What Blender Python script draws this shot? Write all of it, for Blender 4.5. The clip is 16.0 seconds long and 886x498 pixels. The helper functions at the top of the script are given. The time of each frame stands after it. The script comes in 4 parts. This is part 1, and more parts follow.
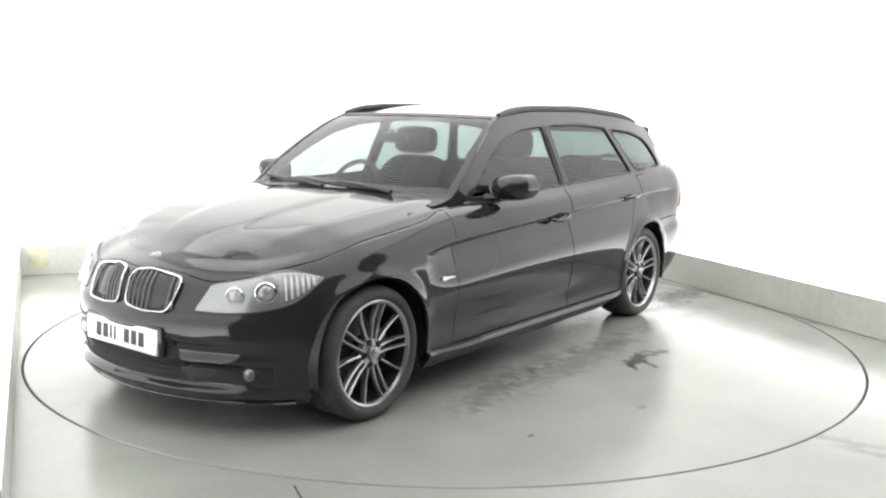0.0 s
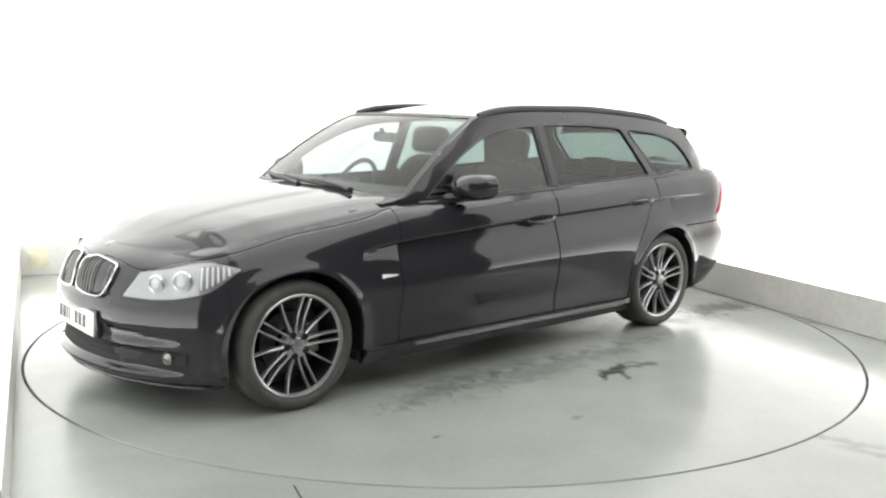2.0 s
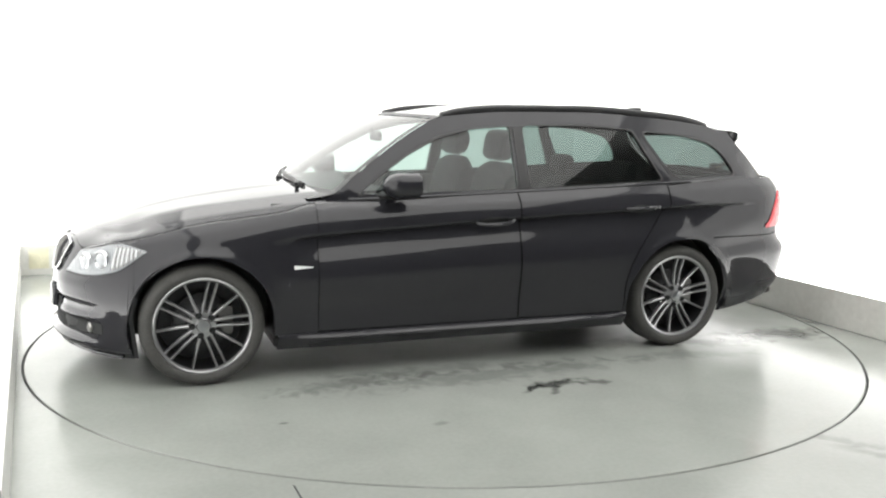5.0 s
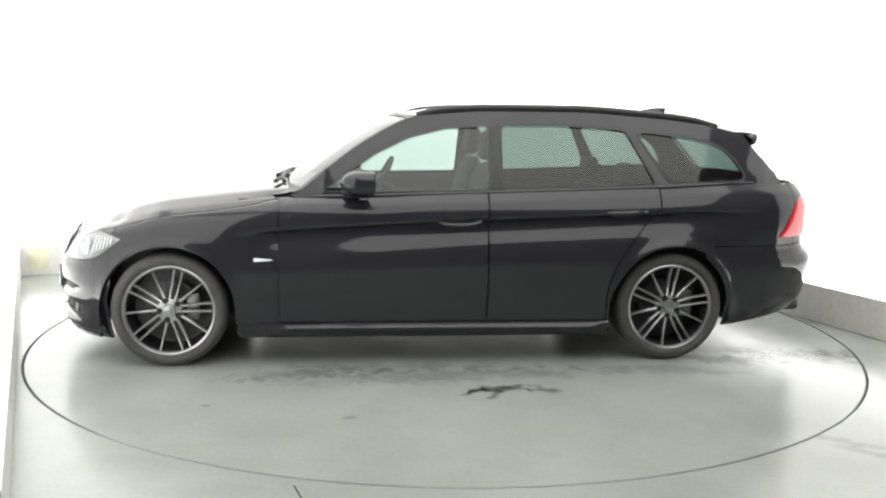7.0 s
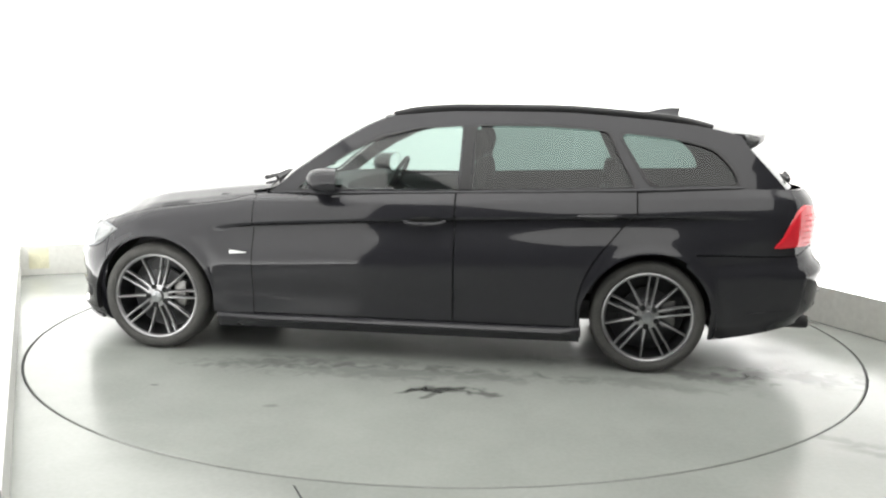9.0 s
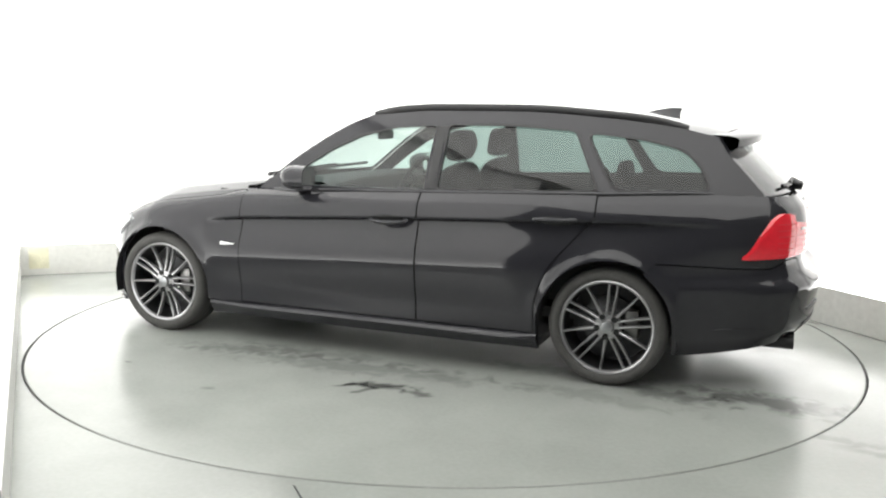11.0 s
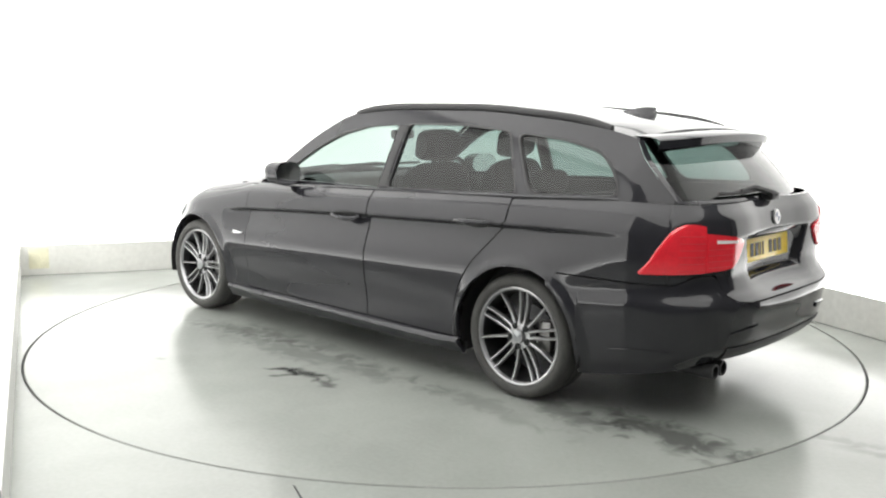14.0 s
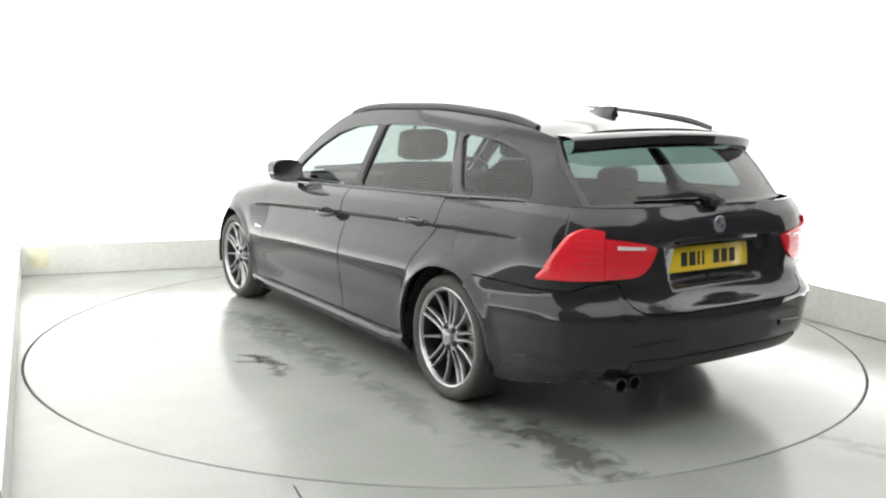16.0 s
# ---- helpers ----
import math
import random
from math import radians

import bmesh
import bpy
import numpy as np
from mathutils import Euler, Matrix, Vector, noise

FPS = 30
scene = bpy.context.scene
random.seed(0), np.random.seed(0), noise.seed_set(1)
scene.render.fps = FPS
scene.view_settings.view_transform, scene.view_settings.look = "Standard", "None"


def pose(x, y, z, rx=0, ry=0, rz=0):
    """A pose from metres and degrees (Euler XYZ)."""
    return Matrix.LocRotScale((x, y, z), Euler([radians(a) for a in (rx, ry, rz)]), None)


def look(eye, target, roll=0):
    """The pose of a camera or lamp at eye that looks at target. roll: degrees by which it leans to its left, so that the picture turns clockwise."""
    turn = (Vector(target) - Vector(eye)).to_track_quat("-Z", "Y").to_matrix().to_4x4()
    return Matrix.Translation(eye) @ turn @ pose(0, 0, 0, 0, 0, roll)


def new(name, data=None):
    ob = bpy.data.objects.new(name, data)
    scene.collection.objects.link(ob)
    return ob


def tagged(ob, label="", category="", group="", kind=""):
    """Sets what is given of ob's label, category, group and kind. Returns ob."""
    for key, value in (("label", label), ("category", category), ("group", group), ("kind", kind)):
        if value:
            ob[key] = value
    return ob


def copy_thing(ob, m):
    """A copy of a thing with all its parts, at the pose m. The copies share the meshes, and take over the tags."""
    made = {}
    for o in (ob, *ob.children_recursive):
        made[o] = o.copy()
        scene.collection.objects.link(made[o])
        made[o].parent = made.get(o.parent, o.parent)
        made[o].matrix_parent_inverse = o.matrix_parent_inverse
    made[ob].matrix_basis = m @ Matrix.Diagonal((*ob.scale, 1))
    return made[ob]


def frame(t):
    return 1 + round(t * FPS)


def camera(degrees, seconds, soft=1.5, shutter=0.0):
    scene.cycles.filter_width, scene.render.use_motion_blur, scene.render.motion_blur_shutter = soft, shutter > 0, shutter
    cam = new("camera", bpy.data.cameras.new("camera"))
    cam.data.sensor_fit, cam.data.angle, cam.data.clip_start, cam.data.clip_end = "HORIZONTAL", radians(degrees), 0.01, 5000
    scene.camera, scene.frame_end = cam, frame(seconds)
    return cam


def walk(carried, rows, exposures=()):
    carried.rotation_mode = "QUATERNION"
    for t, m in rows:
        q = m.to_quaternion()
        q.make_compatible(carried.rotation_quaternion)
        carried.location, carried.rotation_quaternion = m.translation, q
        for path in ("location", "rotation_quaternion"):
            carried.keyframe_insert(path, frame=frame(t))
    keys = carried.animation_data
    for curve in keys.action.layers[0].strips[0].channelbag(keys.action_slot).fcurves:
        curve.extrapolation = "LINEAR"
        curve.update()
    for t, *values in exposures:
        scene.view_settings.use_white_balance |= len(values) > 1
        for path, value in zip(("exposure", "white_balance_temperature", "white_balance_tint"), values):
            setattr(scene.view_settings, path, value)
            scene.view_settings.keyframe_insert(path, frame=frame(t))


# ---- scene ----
cam = camera(52.216, 16.0, soft=2.2)
EYE = look((0, -5.6644, 1.4026), (-0.0187, -0.7245, 0.6297), 0.979)
walk(cam, [(0, EYE), (16, EYE)])

# the turntable's heading every half second, in degrees
HEADING = [233.12, 231.09, 227.87, 224.45, 220.94, 217.53, 214.01, 210.6, 207.2, 203.73, 200.29, 196.86, 193.45, 190.04, 186.67, 183.33, 179.95, 176.59, 173.22, 169.67, 166.11, 162.52, 158.93, 155.33, 151.9, 148.49, 144.93, 141.47, 137.96, 134.51, 130.99, 127.57, 123.96]
CAR_X, CAR_Y = 0.1937, -0.0523

# ---- light ----
world = bpy.data.worlds.new("world")
scene.world = world
world.use_nodes = True
world.node_tree.nodes["Background"].inputs[0].default_value = (0.9, 0.95, 1.0, 1)
world.node_tree.nodes["Background"].inputs[1].default_value = 0.05
scene.view_settings.exposure = 0.0
CEILING = 3.3


def area(name, loc, sx, sy, watts, rz=0, tilt=0, colour=(1, 0.99, 0.96)):
    lamp = bpy.data.lights.new(name, "AREA")
    lamp.shape, lamp.size, lamp.size_y, lamp.energy, lamp.color = "RECTANGLE", sx, sy, watts, colour
    ob = new(name, lamp)
    ob.matrix_world = pose(*loc, tilt, 0, rz)
    return ob


area("bay_light", (0.56, -1.44, CEILING - 0.06), 4.5, 8.2, 235, 23)

# ---- materials ----


def material(name, colour, rough=0.5, metal=0.0, coat=0.0, vary=0.12, scale=6.0, bump=0.0, bump_scale=120.0, emit=None, spec=0.5):
    """A surface with colour variation at two scales and fine relief."""
    m = bpy.data.materials.new(name)
    m.use_nodes = True
    nt = m.node_tree
    b = nt.nodes["Principled BSDF"]
    b.inputs["Roughness"].default_value = rough
    b.inputs["Metallic"].default_value = metal
    b.inputs["Coat Weight"].default_value = coat
    b.inputs["Coat Roughness"].default_value = 0.04
    b.inputs["Specular IOR Level"].default_value = spec
    co = nt.nodes.new("ShaderNodeTexCoord")
    n1, n2 = nt.nodes.new("ShaderNodeTexNoise"), nt.nodes.new("ShaderNodeTexNoise")
    n1.inputs["Scale"].default_value, n2.inputs["Scale"].default_value = scale, scale * 9
    n1.inputs["Detail"].default_value = 4
    mix = nt.nodes.new("ShaderNodeMath")
    mix.operation = "ADD"
    for n in (n1, n2):
        nt.links.new(co.outputs["Object"], n.inputs["Vector"])
    nt.links.new(n1.outputs[0], mix.inputs[0])
    nt.links.new(n2.outputs[0], mix.inputs[1])
    ramp = nt.nodes.new("ShaderNodeMapRange")
    ramp.inputs[1].default_value, ramp.inputs[2].default_value = 0.6, 1.4
    ramp.inputs[3].default_value, ramp.inputs[4].default_value = 1 - vary, 1 + vary
    nt.links.new(mix.outputs[0], ramp.inputs[0])
    mul = nt.nodes.new("ShaderNodeVectorMath")
    mul.operation = "SCALE"
    mul.inputs[0].default_value = colour
    nt.links.new(ramp.outputs[0], mul.inputs["Scale"])
    nt.links.new(mul.outputs[0], b.inputs["Base Color"])
    if bump:
        n3, bp = nt.nodes.new("ShaderNodeTexNoise"), nt.nodes.new("ShaderNodeBump")
        n3.inputs["Scale"].default_value = bump_scale
        bp.inputs["Strength"].default_value, bp.inputs["Distance"].default_value = bump, 0.002
        nt.links.new(co.outputs["Object"], n3.inputs["Vector"])
        nt.links.new(n3.outputs[0], bp.inputs["Height"])
        nt.links.new(bp.outputs[0], b.inputs["Normal"])
    if emit:
        b.inputs["Emission Color"].default_value = (*emit[:3], 1)
        b.inputs["Emission Strength"].default_value = emit[3]
    return m


def glass(name, tint, base=0.07, rough=0.0):
    """A thin pane: tinted see-through, with Fresnel gloss."""
    m = bpy.data.materials.new(name)
    m.use_nodes = True
    nt = m.node_tree
    nt.nodes.clear()
    out, mix = nt.nodes.new("ShaderNodeOutputMaterial"), nt.nodes.new("ShaderNodeMixShader")
    tr, gl, lw = nt.nodes.new("ShaderNodeBsdfTransparent"), nt.nodes.new("ShaderNodeBsdfGlossy"), nt.nodes.new("ShaderNodeLayerWeight")
    lw.inputs["Blend"].default_value = 0.5
    power, gloss = nt.nodes.new("ShaderNodeMath"), nt.nodes.new("ShaderNodeMapRange")
    power.operation = "POWER"
    power.inputs[1].default_value = 5.0
    gloss.inputs[3].default_value, gloss.inputs[4].default_value = base, 1.0
    tr.inputs[0].default_value = (*tint, 1)
    gl.inputs["Roughness"].default_value = rough
    nt.links.new(lw.outputs["Facing"], power.inputs[0])
    nt.links.new(power.outputs[0], gloss.inputs[0])
    nt.links.new(gloss.outputs[0], mix.inputs[0])
    nt.links.new(tr.outputs[0], mix.inputs[1])
    nt.links.new(gl.outputs[0], mix.inputs[2])
    nt.links.new(mix.outputs[0], out.inputs[0])
    return m


PAINT = material("black_car_paint", (0.0225, 0.0225, 0.0265), 0.4, 0.0, 1.0, 0.03, 3.0, spec=0.0)
PAINT.node_tree.nodes["Principled BSDF"].inputs["Coat Roughness"].default_value = 0.05
TRIM = material("black_trim", (0.018, 0.018, 0.019), 0.45, 0, 0, 0.2, 20, 0.15)
RUBBER = material("tyre_rubber", (0.06, 0.059, 0.056), 0.75, 0, 0, 0.25, 12, 0.4, 90)
ALLOY = material("grey_alloy", (0.42, 0.42, 0.43), 0.28, 0.85, 0.4, 0.15, 10)
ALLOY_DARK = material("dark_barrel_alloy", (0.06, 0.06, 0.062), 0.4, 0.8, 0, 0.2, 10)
EXHAUST = material("dark_exhaust_steel", (0.05, 0.05, 0.052), 0.5, 0.6, 0, 0.3, 30)
CHROME = material("chrome", (0.78, 0.78, 0.79), 0.09, 1.0, 0, 0.06, 8)
STEEL = material("brake_steel", (0.25, 0.245, 0.24), 0.4, 0.9, 0, 0.2, 25)
# both reds carry a little added emission that brightens the tail lamp lenses
RED = material("red_lens", (0.62, 0.018, 0.03), 0.12, 0, 1.0, 0.15, 14, emit=(0.9, 0.03, 0.05, 0.12))
RED_RIB = material("moulded_red_rib", (0.50, 0.015, 0.025), 0.5, 0, 0, 0.15, 14, emit=(0.9, 0.03, 0.05, 0.10), spec=0.2)
LAMP_BOWL = material("headlight_bowl", (0.32, 0.33, 0.34), 0.28, 0.7, 0, 0.3, 30)
LENS = material("projector_lens", (0.42, 0.43, 0.44), 0.03, 0.2, 1.0, 0.1, 10)
WHITE_PLASTIC = material("white_lamp_lens", (0.85, 0.86, 0.86), 0.2, 0, 0.6, 0.05, 20)
PLATE_WHITE = material("white_plate", (0.82, 0.82, 0.8), 0.35, 0, 0.3, 0.06, 10)
PLATE_YELLOW = material("yellow_plate", (0.93, 0.66, 0.03), 0.35, 0, 0.3, 0.06, 10)
INK = material("plate_ink", (0.012, 0.012, 0.012), 0.5, 0, 0, 0.1, 20)
BADGE_BLUE = material("badge_enamel", (0.10, 0.13, 0.2), 0.25, 0, 0.8, 0.1, 30)
FABRIC = material("charcoal_upholstery", (0.013, 0.013, 0.014), 0.85, 0, 0, 0.3, 30)
CABIN = material("cabin_plastic", (0.018, 0.018, 0.019), 0.65, 0, 0, 0.2, 20)
GLASS = glass("window_glass", (0.53, 0.62, 0.59))
REAR_GLASS = glass("darker_window_glass", (0.27, 0.335, 0.32), 0.055)
WINDSCREEN = glass("windscreen_glass", (0.70, 0.76, 0.74), 0.035)
LAMP_GLASS = glass("lamp_cover", (0.93, 0.94, 0.95))
# the bay's walls are fabric whose emission stands in for unseen lamps behind their foot, far brighter than the plinth
# below them
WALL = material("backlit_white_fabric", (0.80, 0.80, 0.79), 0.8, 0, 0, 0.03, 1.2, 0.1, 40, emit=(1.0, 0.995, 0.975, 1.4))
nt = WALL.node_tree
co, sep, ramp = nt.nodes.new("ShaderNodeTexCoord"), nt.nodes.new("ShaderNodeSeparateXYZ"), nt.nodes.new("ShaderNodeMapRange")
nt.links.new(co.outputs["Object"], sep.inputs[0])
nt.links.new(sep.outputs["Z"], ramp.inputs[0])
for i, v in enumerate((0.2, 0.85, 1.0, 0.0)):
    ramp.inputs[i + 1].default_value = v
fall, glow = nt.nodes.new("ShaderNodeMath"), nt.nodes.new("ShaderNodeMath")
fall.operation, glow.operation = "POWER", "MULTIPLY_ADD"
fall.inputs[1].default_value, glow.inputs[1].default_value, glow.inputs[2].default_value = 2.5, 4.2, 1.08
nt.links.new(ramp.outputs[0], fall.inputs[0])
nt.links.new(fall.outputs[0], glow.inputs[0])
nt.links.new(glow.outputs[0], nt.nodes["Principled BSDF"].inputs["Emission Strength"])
PLINTH = material("scuffed_cream_plinth", (0.60, 0.60, 0.57), 0.5, 0, 0.1, 0.10, 3.0, 0.15, 60)
TAPE = material("faded_yellow_tape", (0.64, 0.62, 0.46), 0.6, 0, 0, 0.15, 12)
CEIL = material("ceiling_white", (0.82, 0.82, 0.82), 0.8, 0, 0, 0.04, 2.0, 0.1)
DARK = material("dark_hall_wall", (0.30, 0.305, 0.315), 0.8, 0, 0, 0.2, 1.5, 0.2)
GROOVE = material("dark_groove", (0.015, 0.016, 0.016), 0.8, 0, 0, 0.3, 9)


def concrete(name, stains):
    """Pale grey-green sealed concrete with smears; stains: (x, y, rx, ry, turn, depth) of dirt and darker marks of
    their own shape.
    """
    m = bpy.data.materials.new(name)
    m.use_nodes = True
    nt = m.node_tree
    b = nt.nodes["Principled BSDF"]
    co = nt.nodes.new("ShaderNodeTexCoord")

    def noise_tex(scale, detail=5, dist=0.0, src=None):
        n = nt.nodes.new("ShaderNodeTexNoise")
        n.inputs["Scale"].default_value, n.inputs["Detail"].default_value, n.inputs["Distortion"].default_value = scale, detail, dist
        nt.links.new(src or co.outputs["Object"], n.inputs["Vector"])
        return n

    def calc(op, a, c):
        n = nt.nodes.new("ShaderNodeMath")
        n.operation = op
        for i, v in enumerate((a, c)):
            if isinstance(v, (int, float)):
                n.inputs[i].default_value = v
            else:
                nt.links.new(v, n.inputs[i])
        return n.outputs[0]

    def span(v, a, c, d, e):
        n = nt.nodes.new("ShaderNodeMapRange")
        n.interpolation_type = "SMOOTHSTEP"
        for i, k in enumerate((a, c, d, e)):
            n.inputs[i + 1].default_value = k
        nt.links.new(v, n.inputs[0])
        return n.outputs[0]

    big, mid, fine = noise_tex(0.8, 3, 0.2), noise_tex(3.0, 4, 0.3), noise_tex(45, 4)
    value = calc("ADD", span(big.outputs[0], 0.3, 0.7, 0.92, 1.05), span(mid.outputs[0], 0.25, 0.75, -0.03, 0.03))
    value = calc("ADD", value, span(fine.outputs[0], 0.3, 0.7, -0.025, 0.025))
    edge = noise_tex(9, 4, 0.8)
    for x, y, rx, ry, turn, depth in stains:
        mp = nt.nodes.new("ShaderNodeMapping")
        mp.vector_type = "TEXTURE"
        mp.inputs["Location"].default_value = (x, y, 0)
        mp.inputs["Rotation"].default_value = (0, 0, radians(turn))
        mp.inputs["Scale"].default_value = (rx, ry, 1)
        nt.links.new(co.outputs["Object"], mp.inputs["Vector"])
        ln = nt.nodes.new("ShaderNodeVectorMath")
        ln.operation = "LENGTH"
        nt.links.new(mp.outputs[0], ln.inputs[0])
        r = calc("ADD", ln.outputs["Value"], span(edge.outputs[0], 0.3, 0.7, -0.38, 0.38))
        value = calc("MULTIPLY", value, span(r, 0.2, 1.2, 1 - depth, 1.0))
    col = nt.nodes.new("ShaderNodeVectorMath")
    col.operation = "SCALE"
    col.inputs[0].default_value = (0.285, 0.30, 0.28)
    nt.links.new(value, col.inputs["Scale"])
    nt.links.new(col.outputs[0], b.inputs["Base Color"])
    nt.links.new(span(mid.outputs[0], 0.3, 0.7, 0.16, 0.26), b.inputs["Roughness"])
    b.inputs["Specular IOR Level"].default_value = 0.5
    bp = nt.nodes.new("ShaderNodeBump")
    bp.inputs["Strength"].default_value, bp.inputs["Distance"].default_value = 0.05, 0.003
    nt.links.new(mid.outputs[0], bp.inputs["Height"])
    nt.links.new(bp.outputs[0], b.inputs["Normal"])
    return m


# stains turn with the table: an oily splash, tyre dirt and darker streaks along the car's side
TABLE = concrete("turntable_concrete", [(-0.16, 1.27, 0.20, 0.06, 8, 0.75), (-0.02, 1.29, 0.10, 0.035, 40, 0.8), (-0.35, 1.3, 0.12, 0.05, -15, 0.6), (0.1, 1.02, 0.9, 0.14, 3, 0.30),
    (-2.0, 0.72, 0.46, 0.15, -7, 0.62), (-1.55, 0.80, 0.35, 0.11, -10, 0.45), (-1.15, 0.98, 0.5, 0.10, -8, 0.22), (0.35, 0.86, 0.75, 0.10, -2, 0.22), (-0.10, 1.36, 0.09, 0.03, 60, 0.6), (-0.95, 0.62, 0.5, 0.12, 4, 0.25), (0.85, 0.95, 0.45, 0.12, 8, 0.32), (1.3, 1.45, 0.03, 0.02, 0, 0.6), (0.62, 1.66, 0.05, 0.03, 10, 0.3)])
FLOOR = concrete("floor_concrete", [(1.74, -1.9, 0.22, 0.05, -35, 0.3), (1.9, -2.1, 0.3, 0.05, -35, 0.3), (2.49, 0.36, 0.09, 0.02, -66, 0.75)])

# ---- mesh tools ----


def part(name, bm, mat, parent=None, label="", smooth=True, sharp=38, fix=True):
    """Links a bmesh as one mesh object, under a thing or a part."""
    if fix:
        bmesh.ops.recalc_face_normals(bm, faces=bm.faces)
    me = bpy.data.meshes.new(name)
    bm.to_mesh(me)
    bm.free()
    me.materials.append(mat)
    if smooth:
        me.shade_smooth()
        me.set_sharp_from_angle(angle=radians(sharp))
    ob = new(name, me)
    ob.parent = parent
    if label:
        tagged(ob, label)
    return ob


def thing(name, label, category, group="", kind=""):
    return tagged(new(name), label, category, group, kind)


def box(bm, cx, cy, cz, sx, sy, sz, bevel=0.0, m=None):
    made = bmesh.ops.create_cube(bm, size=1)["verts"]
    for v in made:
        v.co = Vector((cx + v.co.x * sx, cy + v.co.y * sy, cz + v.co.z * sz))
    if bevel:
        edges = {e for v in made for e in v.link_edges}
        made = bmesh.ops.bevel(bm, geom=list(edges), offset=bevel, segments=2, affect="EDGES", profile=0.5)["verts"]
    if m is not None:
        bmesh.ops.transform(bm, matrix=m, verts=list(made))
    return bm


def tube(bm, pts, r, n=8, closed=False, flat=1.0):
    """A round bar through points; r: a number or a radius for each point."""
    pts = [Vector(p) for p in pts]
    rings = []
    for i, p in enumerate(pts):
        a = pts[i - 1] if i or closed else p
        b = pts[(i + 1) % len(pts)] if i + 1 < len(pts) or closed else p
        d = (b - a).normalized()
        side = d.cross(Vector((0, 0, 1)))
        side = side.normalized() if side.length > 1e-4 else Vector((0, 1, 0))
        up = side.cross(d)
        k = r[i] if isinstance(r, (list, tuple)) else r
        rings.append([bm.verts.new(p + side * (k * math.cos(2 * math.pi * j / n)) + up * (k * flat * math.sin(2 * math.pi * j / n))) for j in range(n)])
    for i in range(len(rings) if closed else len(rings) - 1):
        a, b = rings[i], rings[(i + 1) % len(rings)]
        for j in range(n):
            bm.faces.new((a[j], a[(j + 1) % n], b[(j + 1) % n], b[j]))
    if not closed:
        bm.faces.new(rings[0])
        bm.faces.new(rings[-1][::-1])
    return bm


def lathe_y(bm, profile, n=48, cap=False):
    """Turns (radius, y) round the y axis."""
    rings = [[bm.verts.new((r * math.cos(2 * math.pi * j / n), y, r * math.sin(2 * math.pi * j / n))) for j in range(n)] for r, y in profile]
    for a, b in zip(rings, rings[1:]):
        for j in range(n):
            bm.faces.new((a[j], a[(j + 1) % n], b[(j + 1) % n], b[j]))
    if cap:
        bm.faces.new(rings[-1])
    return bm


def sheet(bm, grid):
    """A surface from rows of points."""
    rows = [[bm.verts.new(p) for p in row] for row in grid]
    for a, b in zip(rows, rows[1:]):
        for j in range(len(a) - 1):
            bm.faces.new((a[j], a[j + 1], b[j + 1], b[j]))
    return rows


def folded(bm, grid, depth, inward):
    """A panel: the grid, with its rim folded in by depth along inward(point)."""
    rows = sheet(bm, grid)
    rim = rows[0] + [r[-1] for r in rows[1:]] + rows[-1][-2::-1] + [r[0] for r in rows[-2:0:-1]]
    low = [bm.verts.new(v.co + inward(v.co) * depth) for v in rim]
    for i in range(len(rim)):
        k = (i + 1) % len(rim)
        bm.faces.new((rim[k], rim[i], low[i], low[k]))
    return bm


def curve(pts):
    """A smooth function through (x, value) points, with x rising or falling."""
    pts = sorted(pts)
    xs, ys = [p[0] for p in pts], [p[1] for p in pts]
    n = len(xs)
    d = [(ys[i + 1] - ys[i]) / (xs[i + 1] - xs[i]) for i in range(n - 1)]
    t = [d[0]] + [0 if d[i - 1] * d[i] <= 0 else 2 * d[i - 1] * d[i] / (d[i - 1] + d[i]) for i in range(1, n - 1)] + [d[-1]]

    def f(x):
        if x <= xs[0]:
            return ys[0]
        if x >= xs[-1]:
            return ys[-1]
        i = max(k for k in range(n - 1) if xs[k] <= x)
        h = xs[i + 1] - xs[i]
        u = (x - xs[i]) / h
        return (ys[i] * (1 + 2 * u) * (1 - u) ** 2 + ys[i + 1] * u * u * (3 - 2 * u) + h * t[i] * u * (1 - u) ** 2 - h * t[i + 1] * u * u * (1 - u))
    return f


def spread(a, b, n):
    return [a + (b - a) * i / n for i in range(n + 1)]


def lerp(a, b, t):
    return a + (b - a) * t


# ---- the bay ----


def wall(name, a, b, z0, z1, thick, mat, side, label, bevel=0.0):
    """A straight wall from a to b on plan; side +1: it thickens to the left of a-b."""
    a, b = Vector((*a, 0)), Vector((*b, 0))
    d = (b - a)
    n = Vector((-d.y, d.x, 0)).normalized() * side
    bm = bmesh.new()
    lo = [a, b, b + n * thick, a + n * thick]
    vs = [bm.verts.new(p + Vector((0, 0, z))) for z in (z0, z1) for p in lo]
    for f in ((0, 1, 2, 3), (4, 5, 6, 7), (0, 1, 5, 4), (1, 2, 6, 5), (2, 3, 7, 6), (3, 0, 4, 7)):
        bm.faces.new([vs[i] for i in f])
    if bevel:
        bmesh.ops.bevel(bm, geom=bm.edges[:], offset=bevel, segments=2, affect="EDGES")
    return tagged(part(name, bm, mat, smooth=bevel > 0), label, name.split("_")[0], kind="structure")


BL, BR = (-3.46, 1.508), (1.23, 3.32)
LE, RE = (-1.34, -3.12), (3.31, -1.30)
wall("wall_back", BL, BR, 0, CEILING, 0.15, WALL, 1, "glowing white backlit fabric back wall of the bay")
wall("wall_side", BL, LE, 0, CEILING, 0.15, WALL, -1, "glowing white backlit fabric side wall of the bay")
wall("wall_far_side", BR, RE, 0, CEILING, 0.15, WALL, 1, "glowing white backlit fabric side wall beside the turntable")


